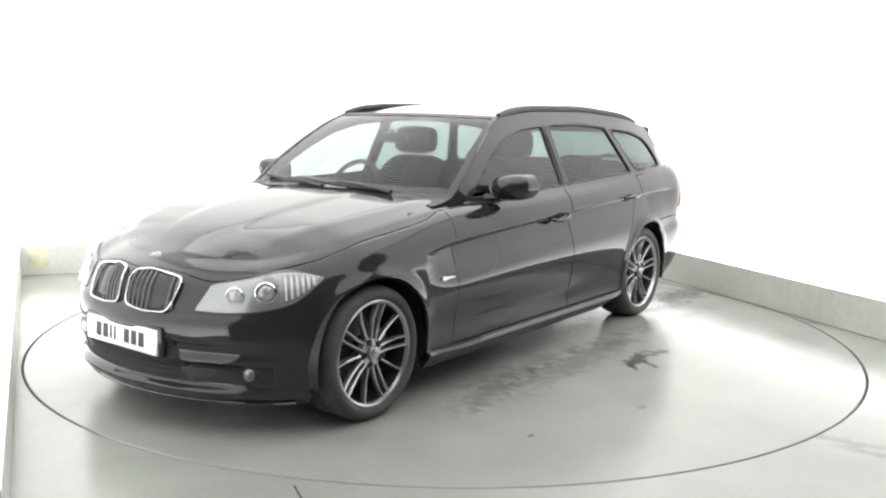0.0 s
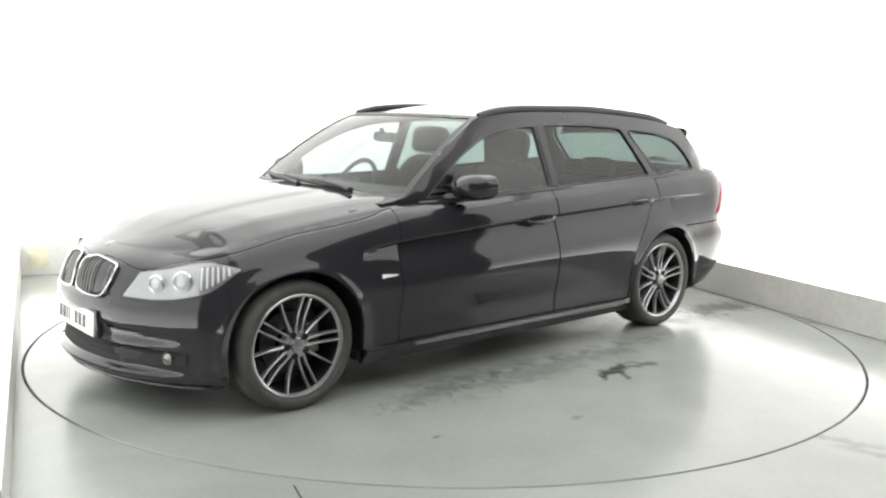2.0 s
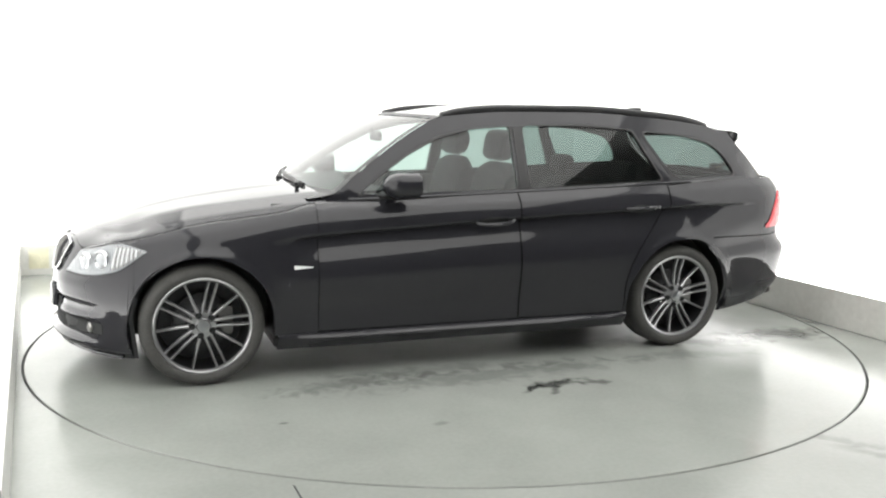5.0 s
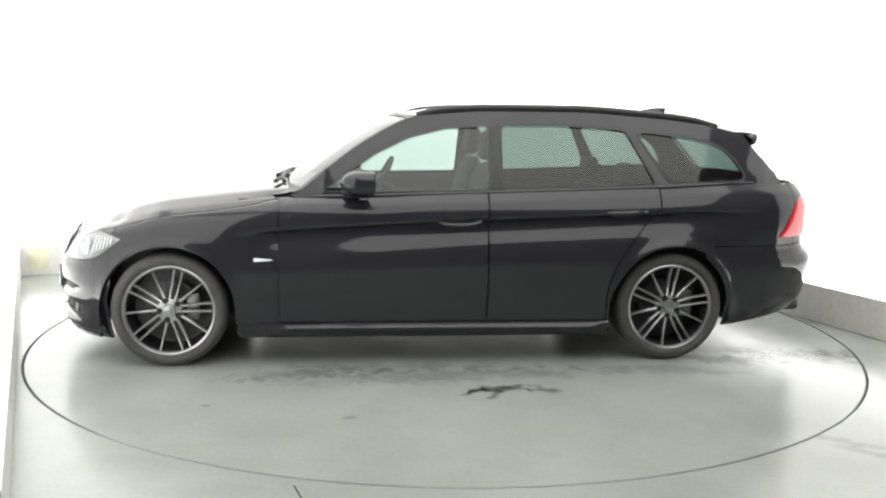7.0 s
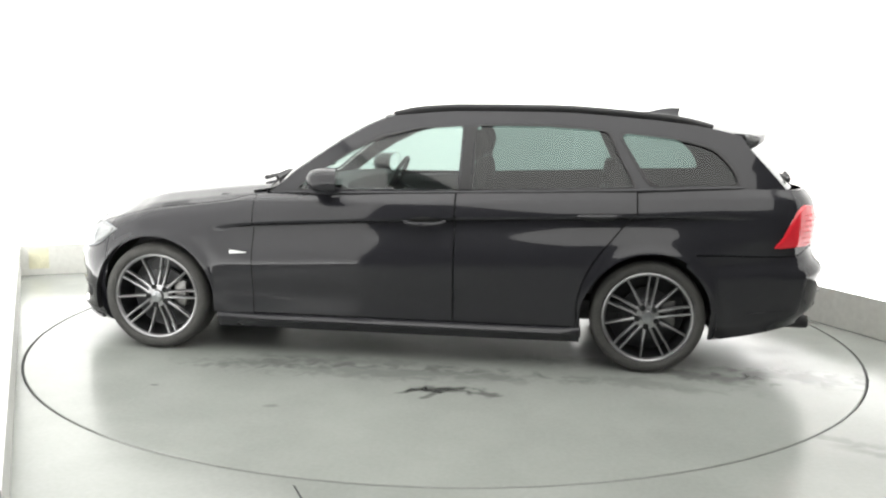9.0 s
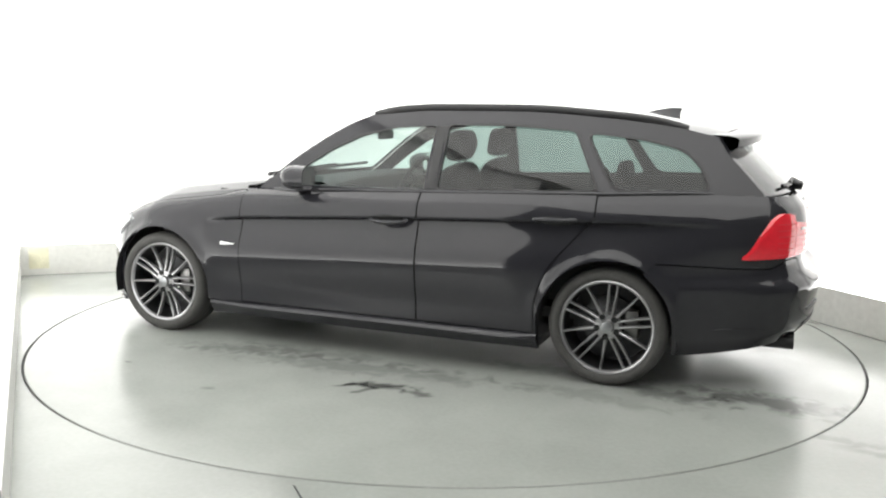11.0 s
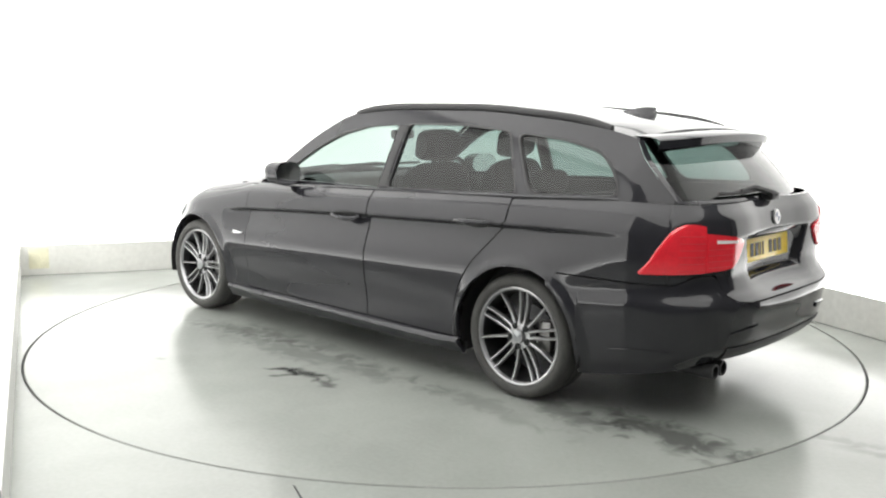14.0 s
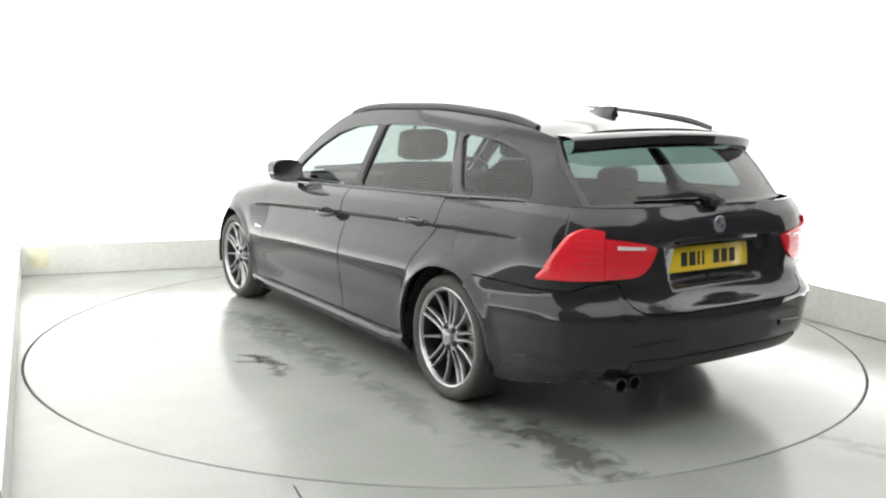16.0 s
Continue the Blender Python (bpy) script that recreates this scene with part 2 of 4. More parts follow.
def inset(a, b, d, side):
    v = Vector((b[0] - a[0], b[1] - a[1]))
    n = Vector((-v.y, v.x)).normalized() * side * d
    return (a[0] + n.x, a[1] + n.y), (b[0] + n.x, b[1] + n.y)


for nm, a, b, s in (("baseboard_back", BL, BR, -1), ("baseboard_side", BL, LE, 1), ("baseboard_far_side", BR, RE, -1)):
    p, q = inset(a, b, 0.022, s)
    wall(nm, p, q, 0.0, 0.25, 0.02, PLINTH, -s, "scuffed off-white plinth board along the foot of the wall", 0.004)

# dark hall behind the camera, closed all round
H = [(-8, LE[1]), (-8, -11), (8, -11), (8, RE[1])]
wall("wall_hall_a", (LE[0] - 0.14, LE[1]), H[0], 0, CEILING, 0.15, DARK, -1, "dark hall wall")
wall("wall_hall_b", H[0], H[1], 0, CEILING, 0.15, DARK, -1, "dark hall wall")
wall("wall_hall_c", H[1], H[2], 0, CEILING, 0.15, DARK, -1, "dark hall wall")
wall("wall_hall_d", H[2], H[3], 0, CEILING, 0.15, DARK, -1, "dark hall wall")
wall("wall_hall_e", H[3], RE, 0, CEILING, 0.15, DARK, -1, "dark hall wall")

TABLE_R = 2.462
bm = bmesh.new()
inner = [bm.verts.new(((TABLE_R + 0.012) * math.cos(2 * math.pi * i / 192), (TABLE_R + 0.012) * math.sin(2 * math.pi * i / 192), 0)) for i in range(192)]
outer = []
for i in range(192):
    c, s = math.cos(2 * math.pi * i / 192), math.sin(2 * math.pi * i / 192)
    k = 12.0 / max(abs(c), abs(s))
    outer.append(bm.verts.new((c * k, s * k, 0)))
low = [bm.verts.new(v.co - Vector((0, 0, 0.08))) for v in inner]
for i in range(192):
    k = (i + 1) % 192
    bm.faces.new((inner[i], outer[i], outer[k], inner[k]))
    bm.faces.new((low[i], inner[i], inner[k], low[k]))
bm.faces.new(low)
tagged(part("floor", bm, FLOOR, smooth=False), "pale grey sealed concrete floor with smears", "floor", kind="structure")
wall("trim_floor_joint", (-0.555, -2.475), (-0.36, -2.95), -0.01, 0.0015, 0.006, GROOVE, 1, "dark joint line in the concrete floor")

bm = bmesh.new()
box(bm, 0, -2.5, CEILING + 0.05, 20, 19, 0.1)
tagged(part("ceiling", bm, CEIL, smooth=False), "white ceiling over the bay", "ceiling", kind="structure")

turntable = thing("turntable", "large round grey concrete turntable with dark stains", "turntable")
bm = bmesh.new()
rings = []
for r, z in ((TABLE_R - 0.004, 0.0), (TABLE_R, -0.004), (TABLE_R, -0.06)):
    rings.append([bm.verts.new((r * math.cos(2 * math.pi * i / 192), r * math.sin(2 * math.pi * i / 192), z)) for i in range(192)])
bm.faces.new(rings[0])
for a, b in zip(rings, rings[1:]):
    for i in range(192):
        bm.faces.new((a[i], a[(i + 1) % 192], b[(i + 1) % 192], b[i]))
part("platform", bm, TABLE, turntable, smooth=False)
# dark ring laid in the gap to stand for the shade down in it
bm = bmesh.new()
rings = [[bm.verts.new((r * math.cos(2 * math.pi * i / 192), r * math.sin(2 * math.pi * i / 192), z)) for i in range(192)] for r, z in ((TABLE_R + 0.0005, -0.006), (TABLE_R + 0.0115, -0.006))]
for i in range(192):
    bm.faces.new((rings[0][i], rings[0][(i + 1) % 192], rings[1][(i + 1) % 192], rings[1][i]))
part("gap_shade_ring", bm, GROOVE, turntable, "dark ring in the gap round the turntable, for its shade", smooth=False)

bm = bmesh.new()
p = Vector((BL[0], BL[1], 0)) + Vector((0.934, 0.36, 0)) * 0.16 + Vector((0.36, -0.934, 0)) * 0.0235
box(bm, 0, 0, 0, 0.15, 0.002, 0.17, 0.0006, Matrix.Translation(p + Vector((0, 0, 0.14))) @ pose(0, 0, 0, 0, 0, 21.1))
tagged(part("tape_patch", bm, TAPE), "faded yellow tape patch on the plinth", "tape")

# ---- the car: x forward, y to its left, z up, from the ground midway between the axles ----
AXLE, HUB_Z, ARCH, TYRE_R, RIM_R = 1.38, 0.308, 0.350, 0.309, 0.243
PLAN = [(2.125, 0), (2.115, 0.14), (2.085, 0.30), (2.02, 0.47), (1.90, 0.655), (1.74, 0.785), (1.56, 0.845), (1.38, 0.868), (0.8, 0.885), (0.0, 0.893), (-0.8, 0.893),
        (-1.38, 0.885), (-1.75, 0.858), (-2.02, 0.832), (-2.215, 0.752), (-2.32, 0.60), (-2.372, 0.385), (-2.385, 0.18), (-2.39, 0)]


def plan_curve():
    p = [Vector((*a, 0)) for a in PLAN]
    p = [Vector((p[1].x, -p[1].y, 0))] + p + [Vector((p[-2].x, -p[-2].y, 0))]
    out = []
    for i in range(1, len(p) - 2):
        for k in range(24):
            t = k / 24
            a, b, c, d = p[i - 1], p[i], p[i + 1], p[i + 2]
            out.append(0.5 * (2 * b + (c - a) * t + (2 * a - 5 * b + 4 * c - d) * t * t + (3 * b - a - 3 * c + d) * t ** 3))
    out.append(p[-2])
    s = [0.0]
    for a, b in zip(out, out[1:]):
        s.append(s[-1] + (b - a).length)
    return np.array(s), np.array([v.x for v in out]), np.array([v.y for v in out])


PS, PX, PY = plan_curve()
S_END = float(PS[-1])


def s_at(x):
    """The place along the car's outline at which it has that x."""
    return float(np.interp(-x, -PX, PS))


def s_front(y):
    k = int(np.argmax(PY > 0.84))
    return float(np.interp(y, PY[:k], PS[:k]))


def s_rear(y):
    k = len(PY) - int(np.argmax(PY[::-1] > 0.84))
    return float(np.interp(y, PY[k:][::-1], PS[k:][::-1]))


z_top_x = curve([(2.12, 0.735), (2.0, 0.737), (1.85, 0.75), (1.65, 0.788), (1.38, 0.835), (1.0, 0.885), (0.7, 0.912), (0.4, 0.922), (-0.33, 0.945), (-1.31, 0.982), (-1.85, 1.005), (-2.39, 1.0)])
z_low_x = curve([(2.12, 0.15), (1.9, 0.145), (1.72, 0.14), (1.0, 0.145), (-1.0, 0.155), (-1.72, 0.19), (-2.0, 0.235), (-2.25, 0.285), (-2.32, 0.303), (-2.39, 0.305)])
z_line = curve([(1.3, 0.69), (0.9, 0.722), (0.35, 0.756), (-0.27, 0.788), (-0.88, 0.812), (-1.4, 0.832), (-1.9, 0.85)])


def plan_at(s):
    return float(np.interp(s, PS, PX)), float(np.interp(s, PS, PY))


# how far the skin lies inside the outline, by height, at stations along it
STATIONS = [
    (0.0, 0.735, [(0.17, 0.07), (0.205, 0.012), (0.225, 0.0), (0.25, 0.035), (0.32, 0.045), (0.40, 0.045), (0.43, 0.03), (0.46, 0.014), (0.49, 0.022), (0.52, 0.035), (0.56, 0.042), (0.62, 0.055), (0.66, 0.078), (0.69, 0.115), (0.712, 0.16), (0.735, 0.22)]),
    (s_front(0.45), 0.735, [(0.17, 0.07), (0.205, 0.012), (0.225, 0.002), (0.25, 0.035), (0.315, 0.042), (0.335, 0.02), (0.35, 0.004), (0.365, 0.010), (0.385, 0.020), (0.408, 0.020), (0.424, 0.008), (0.44, 0.002), (0.49, 0.003), (0.515, 0.009), (0.54, 0.026), (0.60, 0.06), (0.65, 0.09), (0.69, 0.135), (0.735, 0.225)]),
    (s_at(1.80), 0.755, [(0.17, 0.05), (0.21, 0.016), (0.30, 0.008), (0.36, 0.006), (0.43, 0.003), (0.48, 0.006), (0.55, 0.018), (0.62, 0.04), (0.69, 0.075), (0.73, 0.125), (0.755, 0.19)]),
    (s_at(AXLE), 0.835, [(0.15, 0.05), (0.30, 0.01), (0.50, 0.005), (0.64, 0.0), (0.70, 0.012), (0.76, 0.035), (0.80, 0.07), (0.835, 0.13)]),
    (s_at(0.75), 0.91, [(0.15, 0.06), (0.24, 0.038), (0.34, 0.034), (0.46, 0.010), (0.535, 0.0005), (0.565, 0.001), (0.66, 0.010), (0.70, 0.014), (0.80, 0.03), (0.87, 0.06), (0.91, 0.12)]),
    (s_at(0.0), 0.936, [(0.15, 0.06), (0.24, 0.040), (0.34, 0.035), (0.46, 0.012), (0.56, 0.0005), (0.59, 0.001), (0.68, 0.008), (0.72, 0.011), (0.80, 0.018), (0.88, 0.038), (0.936, 0.088)]),
    (s_at(-AXLE), 0.985, [(0.17, 0.06), (0.30, 0.02), (0.48, 0.004), (0.62, 0.0), (0.76, 0.010), (0.86, 0.025), (0.93, 0.052), (0.985, 0.088)]),
    (s_at(-1.95), 1.005, [(0.22, 0.07), (0.30, 0.03), (0.42, 0.012), (0.55, 0.0), (0.62, 0.016), (0.76, 0.006), (0.86, 0.012), (0.95, 0.042), (1.005, 0.085)]),
    (s_rear(0.60), 1.003, [(0.25, 0.08), (0.32, 0.03), (0.43, 0.012), (0.53, 0.0), (0.565, 0.016), (0.60, 0.045), (0.66, 0.060), (0.74, 0.056), (0.84, 0.056), (0.93, 0.072), (1.003, 0.12)]),
    (S_END, 1.0, [(0.26, 0.08), (0.32, 0.03), (0.43, 0.012), (0.50, 0.0), (0.545, 0.012), (0.57, 0.06), (0.61, 0.11), (0.68, 0.142), (0.82, 0.148), (0.86, 0.118), (0.92, 0.125), (1.0, 0.17)])]
PROFILE = [(s, curve([((z - p[0][0]) / (top - p[0][0]), d) for z, d in p])) for s, top, p in STATIONS]


def skin(s, z):
    """A point of the car's left flank, nose or tail."""
    x, y = plan_at(s)
    e = 0.01
    xa, ya = plan_at(max(0, s - e))
    xb, yb = plan_at(min(S_END, s + e))
    tx, ty = xb - xa, yb - ya
    if s < e or s > S_END - e:
        ty_sign = 1 if s < e else -1
        tx, ty = 0.0, ty_sign
    k = math.hypot(tx, ty)
    nx, ny = ty / k, -tx / k
    z0, z1 = z_low_x(x), z_top_x(x)
    v = min(max((z - z0) / (z1 - z0), 0), 1)
    i = max(k for k in range(len(PROFILE) - 1) if PROFILE[k][0] <= s + 1e-9)
    (sa, fa), (sb, fb) = PROFILE[i], PROFILE[i + 1]
    w = (s - sa) / (sb - sa)
    w = w * w * (3 - 2 * w)
    d = fa(v) * (1 - w) + fb(v) * w
    # crease through the handles, with a shallow hollow beneath it
    if -1.95 < x < 1.05:
        fade = min(1, (x + 1.95) / 0.5, (1.05 - x) / 0.25)
        q = z_line(x) - z
        if q > -0.03:
            d += fade * 0.040 * (math.exp(-(q / 0.12) ** 2) if q > 0 else max(0, 1 + q / 0.03) ** 2)
    # the hollow in the tailgate round the plate
    if x < -2.1 and 0.60 < z < 0.90:
        side = 0.30 + 0.075 * (z - 0.65) / 0.21
        edge = min((side - abs(y)) / 0.03, (0.855 - z) / 0.014, (z - 0.645) / 0.03)
        e2 = min(1.0, max(0.0, edge))
        d += 0.034 * e2 * e2 * (3 - 2 * e2)
    # flared wheel arches
    for ax in (AXLE, -AXLE):
        r = math.hypot(x - ax, z - HUB_Z)
        if r < 0.52 and z > 0.2:
            d -= 0.014 * math.exp(-((r - ARCH) / 0.035) ** 2)
    return Vector((x - nx * d, y - ny * d, z))


def skin_normal(s, z):
    a, b = skin(max(0, s - 0.004), z), skin(min(S_END, s + 0.004), z)
    if s < 0.005:
        a = Vector((b.x, -b.y, b.z))
    if s > S_END - 0.005:
        b = Vector((a.x, -a.y, a.z))
    c, d = skin(s, z - 0.004), skin(s, z + 0.004)
    n = (b - a).cross(d - c)
    return -n.normalized() if n.dot(Vector(((1 if s < 1 else 0) - (1 if s > S_END - 1 else 0), 1 if 0.7 < s < S_END - 0.7 else 0.2, 0))) < 0 else n.normalized()


def flank_point(s, z, off=0.0, side=1):
    p = skin(s, z)
    if off:
        p = p + skin_normal(s, z) * off
    return Vector((p.x, p.y * side, p.z))


def s_of(x, y, z):
    """The place along the outline at which the skin at height z comes nearest to x, y."""
    return float(min(np.linspace(0, S_END, 500), key=lambda s: (skin(s, z).x - x) ** 2 + (skin(s, z).y - y) ** 2))


# the bonnet's shut line: over the grille, along the top of the headlights, then back beside the wings
SEAM = curve([(0, 0.688), (s_front(0.16), 0.694), (s_front(0.30), 0.684), (s_of(1.945, 0.42, 0.657), 0.662), (s_of(1.893, 0.563, 0.68), 0.684), (s_of(1.83, 0.64, 0.70), 0.709), (s_of(1.75, 0.69, 0.73), 0.728),
              (s_at(1.66), 0.750), (s_at(1.51), 0.789), (s_at(1.38), 0.815), (s_at(1.186), 0.840), (s_at(0.95), 0.873), (s_at(0.82), 0.904), (s_at(0.70), 0.912)])


def seam(s):
    return min(SEAM(s), z_top_x(plan_at(s)[0]) - 0.001)


def z_bottom(x, base):
    for ax in (AXLE, -AXLE):
        dx = abs(x - ax)
        if dx < ARCH:
            return max(base, HUB_Z + math.sqrt(ARCH ** 2 - dx ** 2))
    return base


def arch_stations(x0, x1, n):
    """Stations from x0 down to x1, denser at the ends of a wheel arch."""
    xs = set(spread(x0, x1, n))
    for ax in (AXLE, -AXLE):
        for k in range(25):
            xs.add(ax + ARCH * math.cos(math.pi * k / 24))
        for d in (-ARCH - 0.0006, ARCH + 0.0006):
            xs.add(ax + d)
    return sorted((x for x in xs if x1 - 1e-9 <= x <= x0 + 1e-9), reverse=True)


car = thing("estate_car", "glossy black estate car with grey alloy wheels on a turntable", "car")


def both(name, build, mat, parent=None, label="", **kw):
    """The same part on the car's two sides."""
    out = []
    for side in (1, -1):
        bm = bmesh.new()
        build(bm, side)
        out.append(part(name, bm, mat, parent or car, label, **kw))
    return out


def crease_row(lo, hi, x, v):
    """Heights from lo to hi, with one row along the crease."""
    mid = min(max(z_line(x), lo + 0.02), hi - 0.03)
    return lerp(lo, mid, v / 0.6) if v <= 0.6 else lerp(mid, hi, (v - 0.6) / 0.4)


def panel(bm, side, xs, z0, z1, nv, shift=None, depth=0.02):
    """A flank panel over stations xs, from height z0(x) to z1(x); shift(v) leans its ends."""
    grid = []
    for j in range(nv + 1):
        v = j / nv
        row = []
        for i, x in enumerate(xs):
            z = crease_row(z0(x), z1(x), x, v)
            xx = x + (shift(i / (len(xs) - 1), z) if shift else 0)
            row.append(flank_point(s_at(xx), z, 0, side))
        grid.append(row)
    folded(bm, grid, depth, lambda p: Vector((-0.3 if p.x > 1.9 else (0.3 if p.x < -2.05 else 0), -side * (1 if abs(p.y) > 0.05 else 0), 0)).normalized())
    return bm


GAP = 0.004
both("front_wing", lambda bm, sd: panel(bm, sd, arch_stations(1.70, 0.80 + GAP, 24), lambda x: z_bottom(x, 0.24), lambda x: seam(s_at(x)) - 0.004, 40), PAINT)
front_doors = both("front_door", lambda bm, sd: panel(bm, sd, spread(0.80, -0.33 + GAP, 30), lambda x: 0.245, z_top_x, 50), PAINT)


def rear_door_shift(u, z):
    """The rear door's trailing edge runs round the wheel arch, then leans back."""
    edge = -1.30 if z > 0.86 else lerp(-1.12, -1.29, max(0, (z - 0.66) / 0.20)) if z > 0.66 else -1.0 - 0.12 * max(0, (z - 0.35) / 0.31) ** 2
    lim = -AXLE + math.sqrt(max(0.0, (ARCH + 0.03) ** 2 - (z - HUB_Z) ** 2)) if z < HUB_Z + ARCH + 0.03 else -9
    return (max(edge, lim) + 1.30) * u


rear_doors = both("rear_door", lambda bm, sd: panel(bm, sd, spread(-0.335, -1.30 + GAP, 26), lambda x: 0.245, z_top_x, 50, rear_door_shift), PAINT)


def quarter(bm, sd):
    grid = []
    n = 50
    top = z_top_x
    allx = arch_stations(-1.02, -1.735, 20) + spread(-1.745, -2.13, 12)
    for j in range(n + 1):
        v = j / n
        row = []
        for x in allx:
            lo = max(z_bottom(x, 0.24), 0.66 if x < -1.58 else 0)
            z = crease_row(lo, top(x), x, v)
            # keep clear of the door
            u = (x + 1.02) / (-1.735 + 1.02)
            lead = -1.30 + rear_door_shift(1, z) - GAP
            xx = lead + (-1.735 - lead) * u if x > -1.74 else x
            row.append(flank_point(s_at(xx), max(z, z_bottom(xx, 0.24)), 0, sd))
        grid.append(row)
    folded(bm, grid, 0.02, lambda p: Vector((0, -sd, 0)))


both("rear_wing", quarter, PAINT)


def sill(bm, sd):
    xs = spread(1.015, -1.02, 40)
    grid = []
    for z, o in ((0.15, -0.02), (0.155, 0.004), (0.18, 0.016), (0.205, 0.032), (0.222, 0.040), (0.233, 0.028), (0.24, -0.004)):
        row = []
        for x in xs:
            e = min(1, (1.015 - x) / 0.25, (x + 1.02) / 0.12)
            row.append(flank_point(s_at(x), z, o * (0.4 + 0.6 * e), sd))
        grid.append(row)
    folded(bm, grid, 0.03, lambda p: Vector((0, -sd, 0)))


both("side_skirt", sill, PAINT, label="flared black side skirt")


def wrap(bm, s_list, z0, z1, nv, off=0.0, depth=0.02, toward=None):
    """A panel that goes round the nose or tail, on both sides at once. s_list: places on the left, from the middle outwards."""
    grid = []
    for j in range(nv + 1):
        v = j / nv
        right = [flank_point(s, lerp(z0(s), z1(s), v), off, -1) for s in s_list[::-1]]
        left = [flank_point(s, lerp(z0(s), z1(s), v), off, 1) for s in s_list[1:]]
        grid.append(right + left)
    folded(bm, grid, depth, toward or (lambda p: Vector((-1 if p.x > 0 else 1, 0, 0))))
    return bm


def xs_of(s):
    return plan_at(s)[0]


bm = bmesh.new()
fs = spread(0, s_at(1.78), 48) + [s_at(x) for x in arch_stations(1.77, 1.70 + GAP, 3)]
wrap(bm, fs, lambda s: z_bottom(xs_of(s), z_low_x(xs_of(s))), lambda s: seam(s) - 0.004, 72)
front_bumper = part("front_bumper", bm, PAINT, car, "black front bumper with deep lower intakes")

tail_seam_y = curve([(0.0, 0.566), (0.40, 0.566), (0.50, 0.575), (0.555, 0.60), (0.59, 0.65), (0.615, 0.694), (0.66, 0.698), (0.72, 0.692), (0.76, 0.672), (0.79, 0.655), (0.9, 0.653)])


def tail_seam(s):
    """The bumper's top edge: under the wings and lamps, then down to a low shelf beneath the tailgate."""
    return tail_seam_y(abs(plan_at(s)[1])) if plan_at(s)[0] < -2 else 0.653


bm = bmesh.new()
rs = spread(S_END, s_at(-1.80), 60) + [s_at(x) for x in arch_stations(-1.582, -1.79, 8)[::-1]]
wrap(bm, rs, lambda s: max(z_bottom(xs_of(s), z_low_x(xs_of(s))), z_low_x(xs_of(s))), tail_seam, 44)
rear_bumper = part("rear_bumper", bm, PAINT, car, "black rear bumper with moulded lower edge")

bm = bmesh.new()
wrap(bm, spread(S_END, s_at(-2.135), 72), lambda s: tail_seam(s) + 0.007, lambda s: z_top_x(xs_of(s)), 60)
tailgate = part("tailgate", bm, PAINT, car, "black tailgate with recessed number plate")


# bonnet: a raised middle, a crease on either side, and flanks that roll down to the shut line
z_mid = curve([(2.0, 0.70), (1.905, 0.735), (1.84, 0.760), (1.63, 0.842), (1.37, 0.90), (1.03, 0.95), (0.80, 0.972)])
y_crease = curve([(1.89, 0.41), (1.753, 0.475), (1.638, 0.528), (1.366, 0.609), (1.027, 0.658), (0.80, 0.676)])
y_dome = curve([(1.93, 0.03), (1.88, 0.06), (1.65, 0.17), (1.34, 0.21), (0.8, 0.25)])


def crease_at(x, ye):
    """Where the bonnet's crease runs, kept inside its edge."""
    return (y_crease(x) ** -8 + (0.93 * max(ye, 1e-4)) ** -8) ** -0.125


def bonnet_z(x, y, ye, ze):
    a = abs(y)
    top = z_mid(x)
    soft = ze + (top - ze) * (1 - (a / max(ye, 1e-4)) ** 3.2)
    yc = crease_at(x, ye)
    zc = min(lerp(ze, top, 0.74), ze + 0.30 * (ye - yc))
    hard = top - (top - zc) * (a / max(yc, 1e-4)) ** 2 if a <= yc else lerp(zc, ze, (a - yc) / max(ye - yc, 1e-4))
    w = min(1, max(0, (1.90 - x) / 0.42))
    w = w * w * (3 - 2 * w)
    dome = 0.005 * w * min(1, max(0, 1 - (a - y_dome(x)) / 0.055)) * min(1, max(0, (x - 0.72) / 0.3))
    return lerp(soft, hard, w) + dome


bm = bmesh.new()
hs = [s_at(0.74) * (i / 46) ** 1.05 for i in range(47)]
grid = []
for s in hs:
    edge = skin(s, z_top_x(plan_at(s)[0]))
    ye = max(edge.y, 1e-5)
    yc, yd = crease_at(edge.x, ye), min(y_dome(edge.x), 0.45 * ye)
    y2 = min(yd + 0.055, 0.5 * (yd + yc))
    half = spread(0, yd, 5)[:-1] + spread(yd, y2, 2)[:-1] + spread(y2, yc, 8)[:-1] + spread(yc, ye, 5)
    row = []
    for y in [-v for v in half[:0:-1]] + half:
        q = y / ye
        back = 0.06 * (1 - q * q) * max(0, (1.1 - edge.x) / 0.4) if edge.x < 1.1 else 0
        row.append(Vector((edge.x + back, y, bonnet_z(edge.x + back, y, ye, edge.z) if abs(q) < 0.999 else edge.z)))
    grid.append(row)
sheet(bm, grid)
for sd in (1, -1):
    sheet(bm, [[flank_point(s, seam(s), -0.016, sd)] + [flank_point(s, lerp(seam(s), z_top_x(plan_at(s)[0]), k / 7), 0, sd) for k in range(8)] for s in hs])
bmesh.ops.remove_doubles(bm, verts=bm.verts, dist=2e-4)
bonnet = part("bonnet", bm, PAINT, car, "glossy black bonnet with a raised middle and creased flanks")

